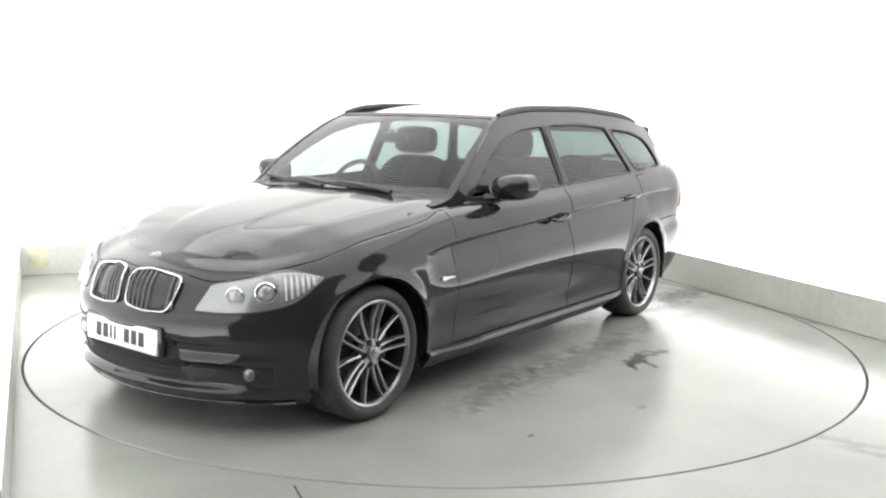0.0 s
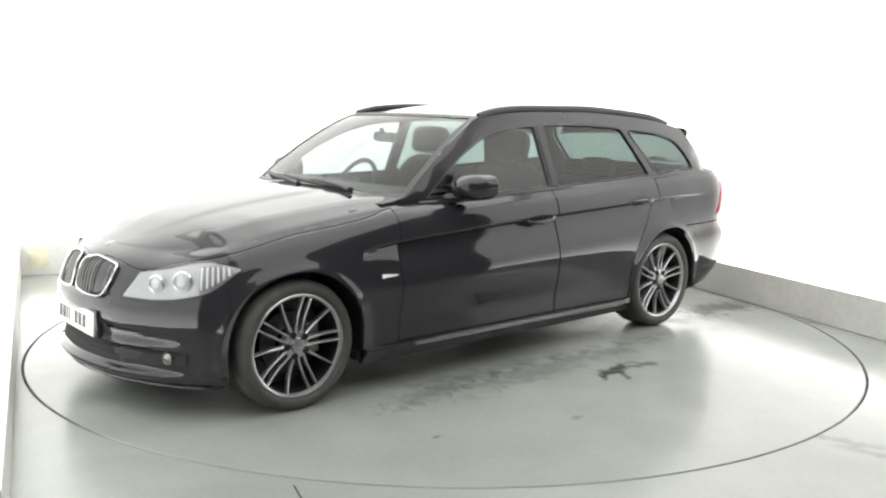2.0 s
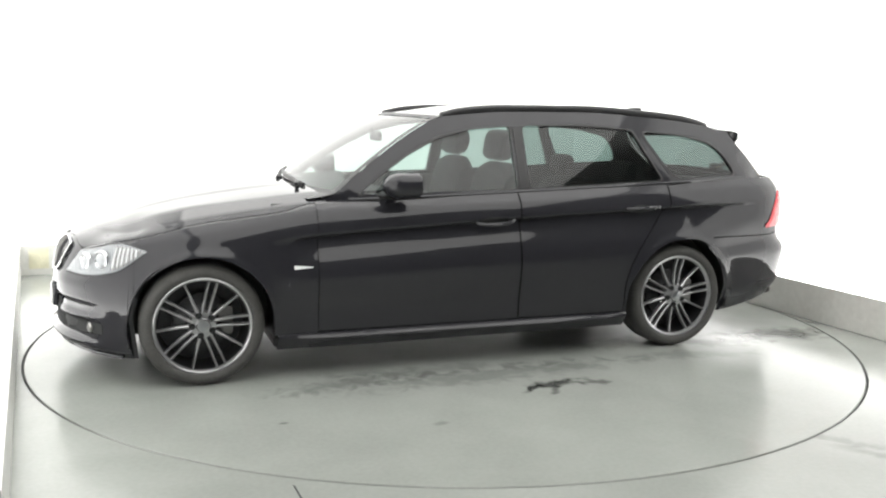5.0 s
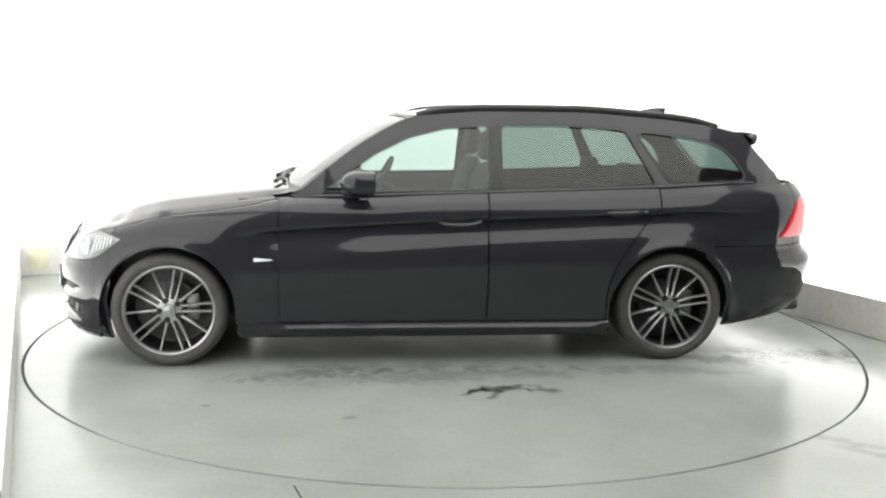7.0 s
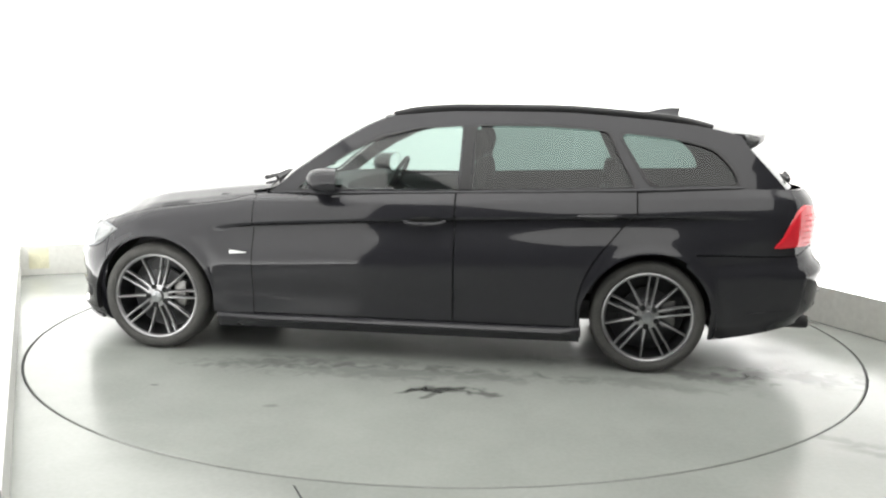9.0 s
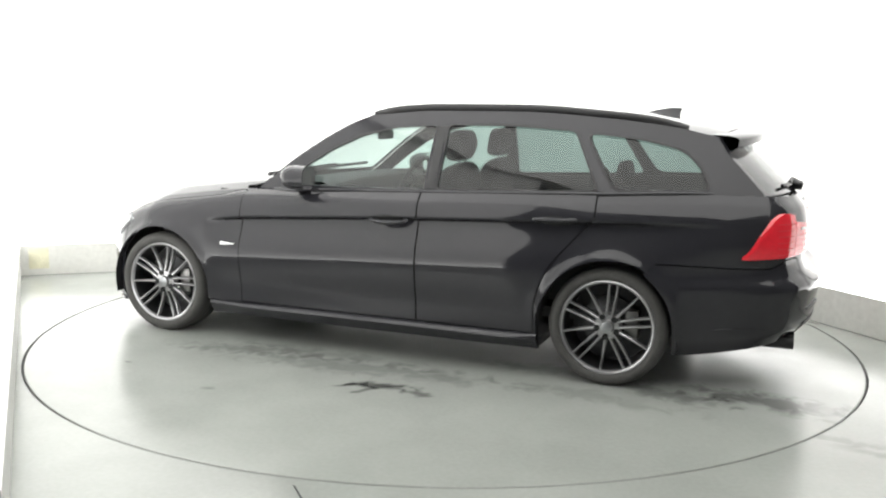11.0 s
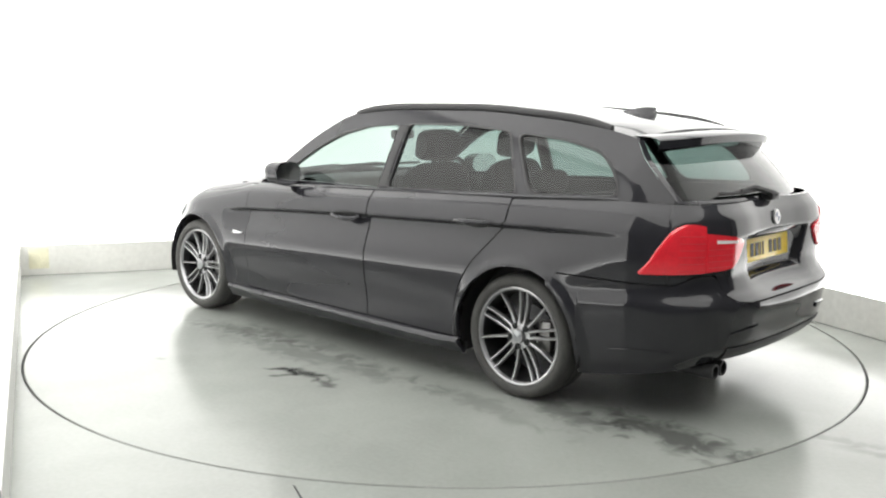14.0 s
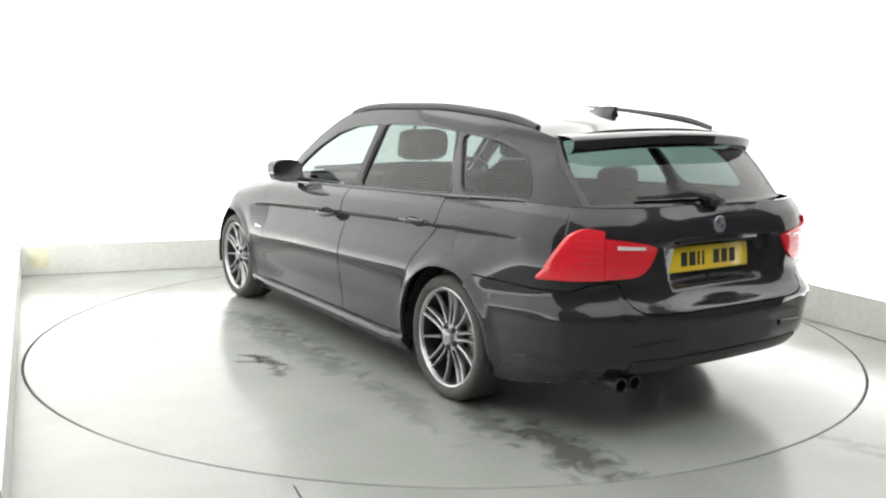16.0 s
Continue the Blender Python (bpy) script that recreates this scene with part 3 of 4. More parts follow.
# glasshouse
y_belt = curve([(0.75, 0.735), (0.5, 0.785), (0.1, 0.803), (-1.3, 0.80), (-1.9, 0.755), (-2.1, 0.675), (-2.4, 0.60)])
z_roof_edge = curve([(0.05, 1.355), (-0.34, 1.385), (-0.83, 1.388), (-1.32, 1.360), (-1.65, 1.322), (-1.85, 1.28)])
pillar_z = curve([(0.78, 0.905), (0.70, 0.942), (0.57, 1.045), (0.32, 1.222), (0.14, 1.322), (0.05, 1.355)])
tail_x = curve([(0.97, -2.115), (0.99, -2.10), (1.05, -2.045), (1.12, -1.98), (1.20, -1.905), (1.28, -1.85)])


def y_glass(x, z):
    t = max(0, (z - 0.93) / 0.45)
    return y_belt(x) - 0.005 - 0.21 * t ** 1.18


def side_sheet(bm, outline, sd, off=0.0, thick=0.012, step=0.03, holes=()):
    """A filled region of the glasshouse's side, given by outlines in x and z, with thickness."""
    loops = []
    for loop in (outline, *holes):
        pts = []
        for a, b in zip(loop, loop[1:] + loop[:1]):
            n = max(1, int(math.hypot(b[0] - a[0], b[1] - a[1]) / step))
            pts += [(lerp(a[0], b[0], k / n), lerp(a[1], b[1], k / n)) for k in range(n)]
        vs = [bm.verts.new((x, 0, z)) for x, z in pts]
        loops.append([bm.edges.new((vs[i], vs[(i + 1) % len(vs)])) for i in range(len(vs))])
    bmesh.ops.triangle_fill(bm, edges=[e for lp in loops for e in lp], use_beauty=True, use_dissolve=False, normal=(0, 1, 0))
    for v in bm.verts:
        v.co.y = sd * (y_glass(v.co.x, v.co.z) + off)
    if thick:
        rim = [e for e in bm.edges if e.is_boundary]
        made = bmesh.ops.extrude_edge_only(bm, edges=rim)["geom"]
        for v in made:
            if isinstance(v, bmesh.types.BMVert):
                v.co.y -= sd * thick
    return bm


def rounded(pts, r=0.03, n=4):
    """Rounds the corners of an outline."""
    out = []
    for i in range(len(pts)):
        p, a, b = Vector(pts[i]), Vector(pts[i - 1]), Vector(pts[(i + 1) % len(pts)])
        k = min(r, (a - p).length * 0.45, (b - p).length * 0.45)
        u, v = p + (a - p).normalized() * k, p + (b - p).normalized() * k
        for t in spread(0, 1, n):
            q = u * (1 - t) ** 2 + p * 2 * t * (1 - t) + v * t * t
            out.append((q.x, q.y))
    return out


FRONT_WIN = [(0.565, 0.945), (0.43, 1.048), (0.27, 1.15), (0.10, 1.232), (-0.10, 1.283), (-0.345, 1.302), (-0.335, 0.962)]
REAR_WIN = [(-0.425, 1.306), (-0.80, 1.308), (-1.135, 1.288), (-1.285, 0.998), (-0.415, 0.964)]
QUARTER_WIN = [(-1.20, 1.282), (-1.50, 1.252), (-1.70, 1.205), (-1.79, 1.115), (-1.835, 1.022), (-1.375, 1.006)]
WINDOWS = [rounded(FRONT_WIN, 0.02), rounded(REAR_WIN, 0.03), rounded(QUARTER_WIN, 0.06)]
shell = [(x, pillar_z(x)) for x in spread(0.775, 0.06, 24)] + [(x, z_roof_edge(x)) for x in spread(0.05, -1.84, 50)] + [(tail_x(z), z) for z in spread(1.28, 1.0, 14)] + \
        [(x, z_top_x(x) - 0.004) for x in spread(-2.08, 0.76, 72)]
for ob in both("side_frame", lambda bm, sd: side_sheet(bm, shell, sd, 0, 0, 0.03, [w[::-1] for w in WINDOWS]), PAINT, label="black window frame and roof pillars"):
    # the sheet's true normals, so that its reflections run smoothly
    me, e, ns = ob.data, 0.004, []
    for v in me.vertices:
        x, z = v.co.x, v.co.z
        n = Vector((-(y_glass(x + e, z) - y_glass(x - e, z)) / (2 * e), 1, -(y_glass(x, z + e) - y_glass(x, z - e)) / (2 * e))).normalized()
        ns.append((n.x, n.y * (1 if v.co.y > 0 else -1), n.z))
    flip = me.polygons[0].normal.y * me.vertices[0].co.y < 0
    if flip:
        me.flip_normals()
    me.normals_split_custom_set_from_vertices(ns)


def glass_pane(bm, outline, sd, off):
    cx, cz = sum(p[0] for p in outline) / len(outline), sum(p[1] for p in outline) / len(outline)
    rings = []
    for k in (1.0, 0.75, 0.5, 0.25):
        rings.append([bm.verts.new((cx + (x - cx) * k, sd * (y_glass(cx + (x - cx) * k, cz + (z - cz) * k) + off), cz + (z - cz) * k)) for x, z in outline])
    for a, b in zip(rings, rings[1:]):
        for i in range(len(a)):
            k = (i + 1) % len(a)
            bm.faces.new((a[i], a[k], b[k], b[i]))
    bm.faces.new(rings[-1])


for w, doors, nm, pane in ((WINDOWS[0], front_doors, "window", GLASS), (WINDOWS[1], rear_doors, "window", REAR_GLASS), (WINDOWS[2], (car, car), "quarter_window", REAR_GLASS)):
    for sd, door in zip((1, -1), doors):
        bm = bmesh.new()
        glass_pane(bm, w, sd, -0.008)
        part(nm, bm, pane, door, "tinted side window", fix=False).visible_shadow = False


def frame_strip(bm, sd, outline, width, off):
    """Black rubber and trim round a window."""
    cx, cz = sum(p[0] for p in outline) / len(outline), sum(p[1] for p in outline) / len(outline)
    a, b = [], []
    for x, z in outline:
        d = Vector((x - cx, z - cz))
        d = d.normalized() * width
        a.append(bm.verts.new((x, sd * (y_glass(x, z) + off), z)))
        b.append(bm.verts.new((x + d.x, sd * (y_glass(x + d.x, z + d.y) + off), z + d.y)))
    c = [bm.verts.new(v.co - Vector((0, sd * 0.03, 0))) for v in a]
    for i in range(len(a)):
        k = (i + 1) % len(a)
        bm.faces.new((a[i], a[k], b[k], b[i]))
        bm.faces.new((c[i], c[k], a[k], a[i]))


for w in WINDOWS:
    both("window_trim", lambda bm, sd: frame_strip(bm, sd, w, 0.016, 0.003), TRIM, label="matt black window trim")


def belt_strip(bm, sd):
    grid = [[Vector((x, sd * (y_glass(x, 0.94) + o), z_top_x(x) + dz)) for x in spread(0.62, -1.86, 60)] for o, dz in ((0.012, -0.006), (0.014, 0.004), (0.008, 0.012), (-0.002, 0.012))]
    sheet(bm, grid)


both("belt_moulding", belt_strip, PAINT, label="glossy black moulding along the foot of the windows")
both("b_pillar_cover", lambda bm, sd: side_sheet(bm, [(-0.352, 0.965), (-0.362, 1.30), (-0.412, 1.302), (-0.402, 0.968)], sd, 0.005, 0.004), TRIM)

# roof, windscreen, tailgate glass
bm = bmesh.new()
grid = []
for x in spread(0.06, -1.86, 40):
    xe = min(x, 0.05)
    ye, ze = y_glass(xe, z_roof_edge(xe)), z_roof_edge(xe)
    row = []
    for q in spread(-1, 1, 28):
        fwd = 0.075 * (1 - q * q) * max(0, 1 - (0.06 - x) / 0.4)
        rear = -0.06 * (1 - q * q) * max(0, 1 - (x + 1.86) / 0.4)
        row.append(Vector((x + fwd + rear, q * ye, ze + lerp(0.012, 0.045, min(1, (0.06 - x) / 0.5)) * (1 - abs(q) ** 2.6))))
    grid.append(row)
folded(bm, grid, 0.02, lambda p: Vector((0, 0, -1)))
part("roof", bm, PAINT, car, "black roof panel")


def screen_point(h, q, lift=0.0):
    """The windscreen: h from its foot to the roof, q from right to left."""
    x = lerp(0.77, 0.05, h)
    z = pillar_z(x)
    y = y_glass(x, z) * q
    b = lerp(0.15, 0.085, h) * (1 - q * q)
    return Vector((x + b + lift * 0.5, y, z + lerp(0.0, 0.010, h) * (1 - q * q) + lift))


def tail_point(h, q, lift=0.0):
    z = lerp(1.0, 1.28, h)
    x = tail_x(z)
    y = y_glass(x, z) * q
    return Vector((x - lerp(0.125, 0.07, h) * (1 - abs(q) ** 2.2) - lift, y, z + lerp(0.0, 0.035, h) * (1 - q * q) + lift * 0.4))


bm = bmesh.new()
sheet(bm, [[screen_point(h, q) for q in spread(-0.955, 0.955, 28)] for h in spread(0.03, 0.965, 18)])
part("windscreen", bm, WINDSCREEN, car, "clear windscreen", fix=False).visible_shadow = False
bm = bmesh.new()
for sd in (1, -1):
    sheet(bm, [[screen_point(h, sd * q, 0.003) for q in (0.945, 0.965, 1.0)] for h in spread(0, 1, 24)])
sheet(bm, [[screen_point(h, q, 0.003) for q in spread(-1, 1, 28)] for h in (0.945, 0.97, 1.0)])
sheet(bm, [[screen_point(h, q, 0.003) for q in spread(-1, 1, 28)] for h in (-0.02, 0.06, 0.135)])
part("windscreen_surround", bm, TRIM, car, "black screen border")

bm = bmesh.new()
sheet(bm, [[tail_point(h, q) for q in spread(-0.955, 0.955, 28)] for h in spread(0.035, 0.95, 16)])
part("rear_window", bm, REAR_GLASS, tailgate, "tinted tailgate window", fix=False).visible_shadow = False
bm = bmesh.new()
for sd in (1, -1):
    sheet(bm, [[tail_point(h, sd * q, 0.002) for q in (0.95, 0.975, 1.0)] for h in spread(0, 1, 16)])
sheet(bm, [[tail_point(h, q, 0.002) for q in spread(-0.95, 0.95, 24)] for h in (0.945, 0.97, 1.0)])
sheet(bm, [[tail_point(h, q, 0.002) for q in spread(-0.95, 0.95, 24)] for h in (-0.01, 0.01, 0.037)])
part("rear_window_frame", bm, PAINT, tailgate)

bm = bmesh.new()
grid = []
for q in spread(-1, 1, 30):
    y = 0.585 * q
    c = 1 - 0.9 * q ** 4
    b = 0.04 * (1 - q * q)
    zz = 1.268 + 0.028 * (1 - q * q)
    tip = 0.075 * c
    grid.append([Vector((-1.82 - b, y, zz + 0.024)), Vector((-1.90 - b, y, zz + 0.020)), Vector((-1.935 - b - tip, y, zz + 0.010)), Vector((-1.945 - b - tip, y, zz + 0.002)), Vector((-1.942 - b - tip * 0.97, y, zz - 0.034)), Vector((-1.93 - b - tip * 0.6, y, zz - 0.050)), Vector((-1.90 - b, y, zz - 0.060))])
sheet(bm, grid)
part("roof_spoiler", bm, PAINT, tailgate, "black roof spoiler over the rear window")


def rail(bm, sd):
    xs = spread(0.05, -1.70, 40)
    pts, rad = [], []
    for x in xs:
        e = min(1, (0.05 - x) / 0.16, (x + 1.70) / 0.22)
        lift = 0.001 + 0.018 * math.sin(0.5 * math.pi * max(0, e))
        ze = z_roof_edge(x)
        pts.append((x, sd * (y_glass(x, ze) - 0.018), ze + lift))
        rad.append(0.016)
    tube(bm, pts, rad, 12, flat=1.3)


both("roof_rail", rail, TRIM, label="black roof rail")

bm = bmesh.new()
grid = []
for k in range(13):
    u = k / 12
    x = -1.40 - 0.19 * u
    h = 0.004 + 0.046 * math.sin(0.5 * math.pi * u) ** 1.1
    w = 0.042 * math.sin(math.pi * min(1, 0.12 + u * 0.62))
    zr = z_roof_edge(x) + 0.042
    grid.append([Vector((x, -w, zr)), Vector((x, -w * 0.45, zr + h * 0.55)), Vector((x - 0.01 * u, -0.009, zr + h)), Vector((x - 0.01 * u, 0.009, zr + h)), Vector((x, w * 0.45, zr + h * 0.55)), Vector((x, w, zr))])
rows = sheet(bm, grid)
bm.faces.new(rows[-1])
part("roof_aerial", bm, PAINT, car, "black shark-fin aerial")

# ---- lower closures, so that nothing shows through the gaps ----
bm = bmesh.new()
for sd in (1, -1):
    for xa, xb in ((1.02, -1.02),):
        sheet(bm, [[Vector((x, sd * (abs(flank_point(s_at(x), z).y) - 0.035), z)) for x in spread(xa, xb, 20)] for z in spread(0.16, 0.90, 10)])
for ss, zs in ((spread(0.01, s_at(1.76), 20), (0.22, 0.35, 0.5, 0.62)), (spread(s_at(-1.76), S_END - 0.01, 24), (0.30, 0.42, 0.52, 0.56)), (spread(s_at(-1.76), S_END - 0.01, 24), (0.63, 0.75, 0.85, 0.95))):
    for sd in (1, -1):
        sheet(bm, [[flank_point(s, z, -0.03, sd) for s in ss] for z in zs])
box(bm, 0, 0, 0.19, 2.06, 1.62, 0.05, 0.01)
box(bm, -1.95, 0, 0.33, 0.45, 1.05, 0.05, 0.01)
box(bm, 1.45, 0, 0.24, 0.95, 1.1, 0.05, 0.01)
part("underbody", bm, TRIM, car, "black underbody")


def liner(bm, ax, sd):
    grid = []
    for k in range(33):
        a = lerp(-0.25, math.pi + 0.25, k / 32)
        r = ARCH + 0.012
        grid.append([Vector((ax + r * math.cos(a), sd * y, HUB_Z + r * math.sin(a))) for y in (0.845, 0.80, 0.55)])
    rows = sheet(bm, grid)
    inner_rim = [r[-1] for r in rows]
    bm.faces.new(inner_rim)


for ax in (AXLE, -AXLE):
    both("wheel_arch_liner", lambda bm, sd: liner(bm, ax, sd), TRIM, label="black wheel arch liner")

# ---- lamps, grilles and plates ----


def decal(bm, side, s0, s1, z0, z1, nu, nv, off, depth=0.008, lean=0.0):
    """A shaped piece that follows the skin, standing proud by off. z0, z1: heights by u."""
    grid = []
    for j in range(nv + 1):
        grid.append([flank_point(lerp(s0, s1, i / nu) + lean * (j / nv) * (1 - i / nu) ** 2, lerp(z0(i / nu), z1(i / nu), j / nv), off, side) for i in range(nu + 1)])
    folded(bm, grid, depth + off, lambda p: Vector((-1, 0, 0)) if p.x > 0 else Vector((1, 0, 0)))
    return bm


H0, H1 = s_of(2.005, 0.392, 0.55), s_of(1.648, 0.785, 0.682)
LEAN = s_of(1.945, 0.425, 0.652) - H0
HEAD_LO = curve([(H0, 0.546), (s_of(1.955, 0.51, 0.545), 0.543), (s_of(1.90, 0.635, 0.555), 0.552), (s_of(1.828, 0.70, 0.566), 0.566), (s_of(1.771, 0.736, 0.584), 0.584), (s_of(1.728, 0.774, 0.62), 0.621), (H1, 0.676)])
HEAD_HI = curve([(H0, 0.646), (s_of(1.945, 0.425, 0.652), 0.653), (s_of(1.893, 0.563, 0.675), 0.676), (s_of(1.83, 0.645, 0.70), 0.698), (s_of(1.765, 0.705, 0.70), 0.704), (s_of(1.70, 0.745, 0.69), 0.697), (H1, 0.684)])


def head_lo(u):
    return HEAD_LO(lerp(H0, H1, u))


def head_hi(u):
    return HEAD_HI(lerp(H0, H1, u))


for sd in (1, -1):
    bm = bmesh.new()
    decal(bm, sd, H0, H1, head_lo, head_hi, 22, 8, 0.004, 0.008, LEAN)
    lamp = part("headlight", bm, LAMP_BOWL, car, "clear headlight with two round projectors")
    bm = bmesh.new()
    decal(bm, sd, H0, H1, lambda u: head_lo(u) - 0.007, lambda u: head_hi(u) + 0.006, 22, 4, 0.002, 0.008, LEAN)
    part("bezel", bm, TRIM, lamp, "black headlight surround")
    for u, r in ((0.31, 0.036), (0.55, 0.041)):
        s = lerp(H0, H1, u)
        z = lerp(head_lo(u), head_hi(u), 0.5)
        p, n = flank_point(s, z, 0.006, sd), skin_normal(s, z)
        n = Vector((n.x, n.y * sd, n.z * 0.2)).normalized()
        m = Matrix.Translation(p) @ n.to_track_quat("Y", "Z").to_matrix().to_4x4()
        bm = bmesh.new()
        lathe_y(bm, [(r + 0.006, -0.004), (r + 0.006, 0.008), (r, 0.012), (r - 0.005, 0.006)], 32)
        bmesh.ops.transform(bm, matrix=m, verts=bm.verts)
        part("lamp_ring", bm, CHROME, lamp, "pale ring round the projector")
        bm = bmesh.new()
        lathe_y(bm, [(r - 0.005, 0.004), (r * 0.7, 0.012), (r * 0.4, 0.017), (0.003, 0.018)], 32, True)
        bmesh.ops.transform(bm, matrix=m, verts=bm.verts)
        part("projector", bm, LENS, lamp, "round glass projector")
    bm = bmesh.new()
    decal(bm, sd, lerp(H0, H1, 0.68), lerp(H0, H1, 0.96), lambda u: head_lo(0.68 + 0.28 * u) + 0.01, lambda u: head_hi(0.68 + 0.28 * u) - 0.01, 6, 5, 0.008)
    reflector = part("side_reflector", bm, STEEL, lamp, "ribbed clear indicator lens")
    for k in range(6):
        bm = bmesh.new()
        u = 0.70 + 0.045 * k
        tube(bm, [flank_point(lerp(H0, H1, u), lerp(head_lo(u), head_hi(u), t), 0.010, sd) for t in spread(0.14, 0.86, 4)], 0.0045, 6)
        part("lens_rib", bm, WHITE_PLASTIC, reflector)
    bm = bmesh.new()
    sheet(bm, [[flank_point(lerp(H0, H1, i / 22) + LEAN * (j / 6) * (1 - i / 22) ** 2, lerp(head_lo(i / 22), head_hi(i / 22), j / 6), 0.022 * math.sin(math.pi * min(1, max(0.0, i / 22))) ** 0.5 + 0.004, sd) for i in range(23)] for j in range(7)])
    part("lens_cover", bm, LAMP_GLASS, lamp, "clear plastic cover", fix=False).visible_shadow = False

    # kidney grille
    ka, kb = s_front(0.028), s_front(0.325)
    out = [(s_front(y), z) for y, z in rounded([(0.026, 0.535), (0.030, 0.672), (0.13, 0.684), (0.325, 0.662), (0.318, 0.60), (0.285, 0.524), (0.15, 0.519)], 0.034, 5)]
    bm = bmesh.new()
    tube(bm, [flank_point(s, z, 0.012, sd) for s, z in out], 0.0048, 8, True)
    grille = part("grille_surround", bm, CHROME, car, "chrome rim of one half of the twin grille")
    bm = bmesh.new()
    bm.faces.new([bm.verts.new(flank_point(s, z, 0.004, sd)) for s, z in out])
    part("grille_back", bm, GROOVE, grille, "black grille opening")
    for k in range(10):
        s = lerp(ka, kb, (k + 0.7) / 10.4)
        zs = [z for t, z in out if abs(t - s) < 0.025]
        if len(zs) < 2:
            continue
        bm = bmesh.new()
        tube(bm, [flank_point(s, z, 0.010, sd) for z in spread(min(zs) + 0.004, max(zs) - 0.004, 5)], 0.0032, 6)
        part("grille_bar", bm, STEEL, grille)

# bumper lip
bm = bmesh.new()
tube(bm, [flank_point(abs(s), z_low_x(xs_of(abs(s))) + 0.012, 0.004, 1 if s >= 0 else -1) for s in spread(-s_at(1.78), s_at(1.78), 50)], 0.013, 8, flat=0.7)
part("bumper_lip", bm, PAINT, front_bumper, "black lower lip")

# lower intakes, fog lamps
bm = bmesh.new()
wrap(bm, spread(0, s_front(0.37), 24), lambda s: 0.236, lambda s: lerp(0.428, 0.33, min(1, max(0, (plan_at(s)[1] - 0.30) / 0.06))), 12, 0.003, 0.004)
part("lower_intake", bm, GROOVE, front_bumper, "black mesh lower intake")
for k in range(6):
    bm = bmesh.new()
    z = 0.25 + k * 0.022
    tube(bm, [flank_point(abs(s), z, 0.006, 1 if s >= 0 else -1) for s in spread(-s_front(0.33), s_front(0.33), 24)], 0.0035, 6)
    part("intake_slat", bm, GROOVE, front_bumper)
for sd in (1, -1):
    bm = bmesh.new()
    decal(bm, sd, s_front(0.40), s_at(1.86), lambda u: 0.24 + 0.02 * u, lambda u: 0.326 - 0.012 * u, 12, 6, 0.003)
    side_intake = part("side_intake", bm, GROOVE, front_bumper, "black corner intake")
    s = s_at(1.925)
    p, n = flank_point(s, 0.285, 0.006, sd), skin_normal(s, 0.285)
    n = Vector((0.75, n.y * sd * 0.8, 0)).normalized()
    bm = bmesh.new()
    lathe_y(bm, [(0.027, -0.01), (0.027, 0.003), (0.024, 0.006), (0.021, 0.002), (0.012, 0.005), (0.003, 0.007)], 24, True)
    bmesh.ops.transform(bm, matrix=Matrix.Translation(p) @ n.to_track_quat("Y", "Z").to_matrix().to_4x4(), verts=bm.verts)
    part("fog_lamp", bm, STEEL, front_bumper, "small round fog lamp")


def plate(at, facing, tilt, mat, parent, label, glyphs):
    """A number plate with plain bars for its writing."""
    m = Matrix.Translation(at) @ pose(0, 0, 0, 0, 0, facing) @ pose(0, 0, 0, 0, tilt, 0)
    bm = bmesh.new()
    box(bm, 0, 0, 0, 0.012, 0.52, 0.111, 0.004)
    bmesh.ops.transform(bm, matrix=m, verts=bm.verts)
    board = part("number_plate", bm, mat, parent, label)
    for y, w in glyphs:
        bm = bmesh.new()
        box(bm, 0.0068, y, 0, 0.003, w, 0.062, 0.001)
        bmesh.ops.transform(bm, matrix=m, verts=bm.verts)
        part("plate_bar", bm, INK, board, smooth=False)


BARS = [(-0.165, 0.038), (-0.112, 0.038), (-0.072, 0.014), (-0.042, 0.014), (0.045, 0.038), (0.098, 0.038), (0.152, 0.038)]
plate((2.103, 0, 0.397), 0, -3, PLATE_WHITE, front_bumper, "white front number plate with dark bars", BARS)
bm = bmesh.new()
box(bm, 2.085, 0, 0.40, 0.03, 0.56, 0.13, 0.008)
part("plate_holder", bm, PAINT, front_bumper, "black plate holder")
plate((-2.232, 0.012, 0.765), 180, -5, PLATE_YELLOW, tailgate, "yellow rear number plate with dark bars", BARS)
bm = bmesh.new()
box(bm, -2.262, 0, 0.850, 0.035, 0.52, 0.022, 0.008)
part("tailgate_handle", bm, PAINT, tailgate, "black grip over the plate")


def badge(at, normal, r, parent):
    m = Matrix.Translation(at) @ Vector(normal).to_track_quat("Y", "Z").to_matrix().to_4x4()
    bm = bmesh.new()
    lathe_y(bm, [(r, -0.003), (r, 0.003), (r * 0.93, 0.005), (r * 0.72, 0.004), (0.002, 0.006)], 28, True)
    bmesh.ops.transform(bm, matrix=m, verts=bm.verts)
    b = part("round_badge", bm, ALLOY, parent, "small round silver badge")
    for q in (0, 2):
        bm = bmesh.new()
        c = bm.verts.new((0, 0.0075, 0))
        arc = [bm.verts.new((r * 0.62 * math.cos(math.pi / 2 * (q + t)), 0.0062, r * 0.62 * math.sin(math.pi / 2 * (q + t)))) for t in spread(0, 1, 6)]
        for u, v in zip(arc, arc[1:]):
            bm.faces.new((c, u, v))
        bmesh.ops.transform(bm, matrix=m, verts=bm.verts)
        part("badge_field", bm, BADGE_BLUE, b)


badge((-2.272, 0, 0.915), (-1, 0, 0.15), 0.037, tailgate)
badge((1.925, 0, 0.722), (0.38, 0, 0.92), 0.034, bonnet)

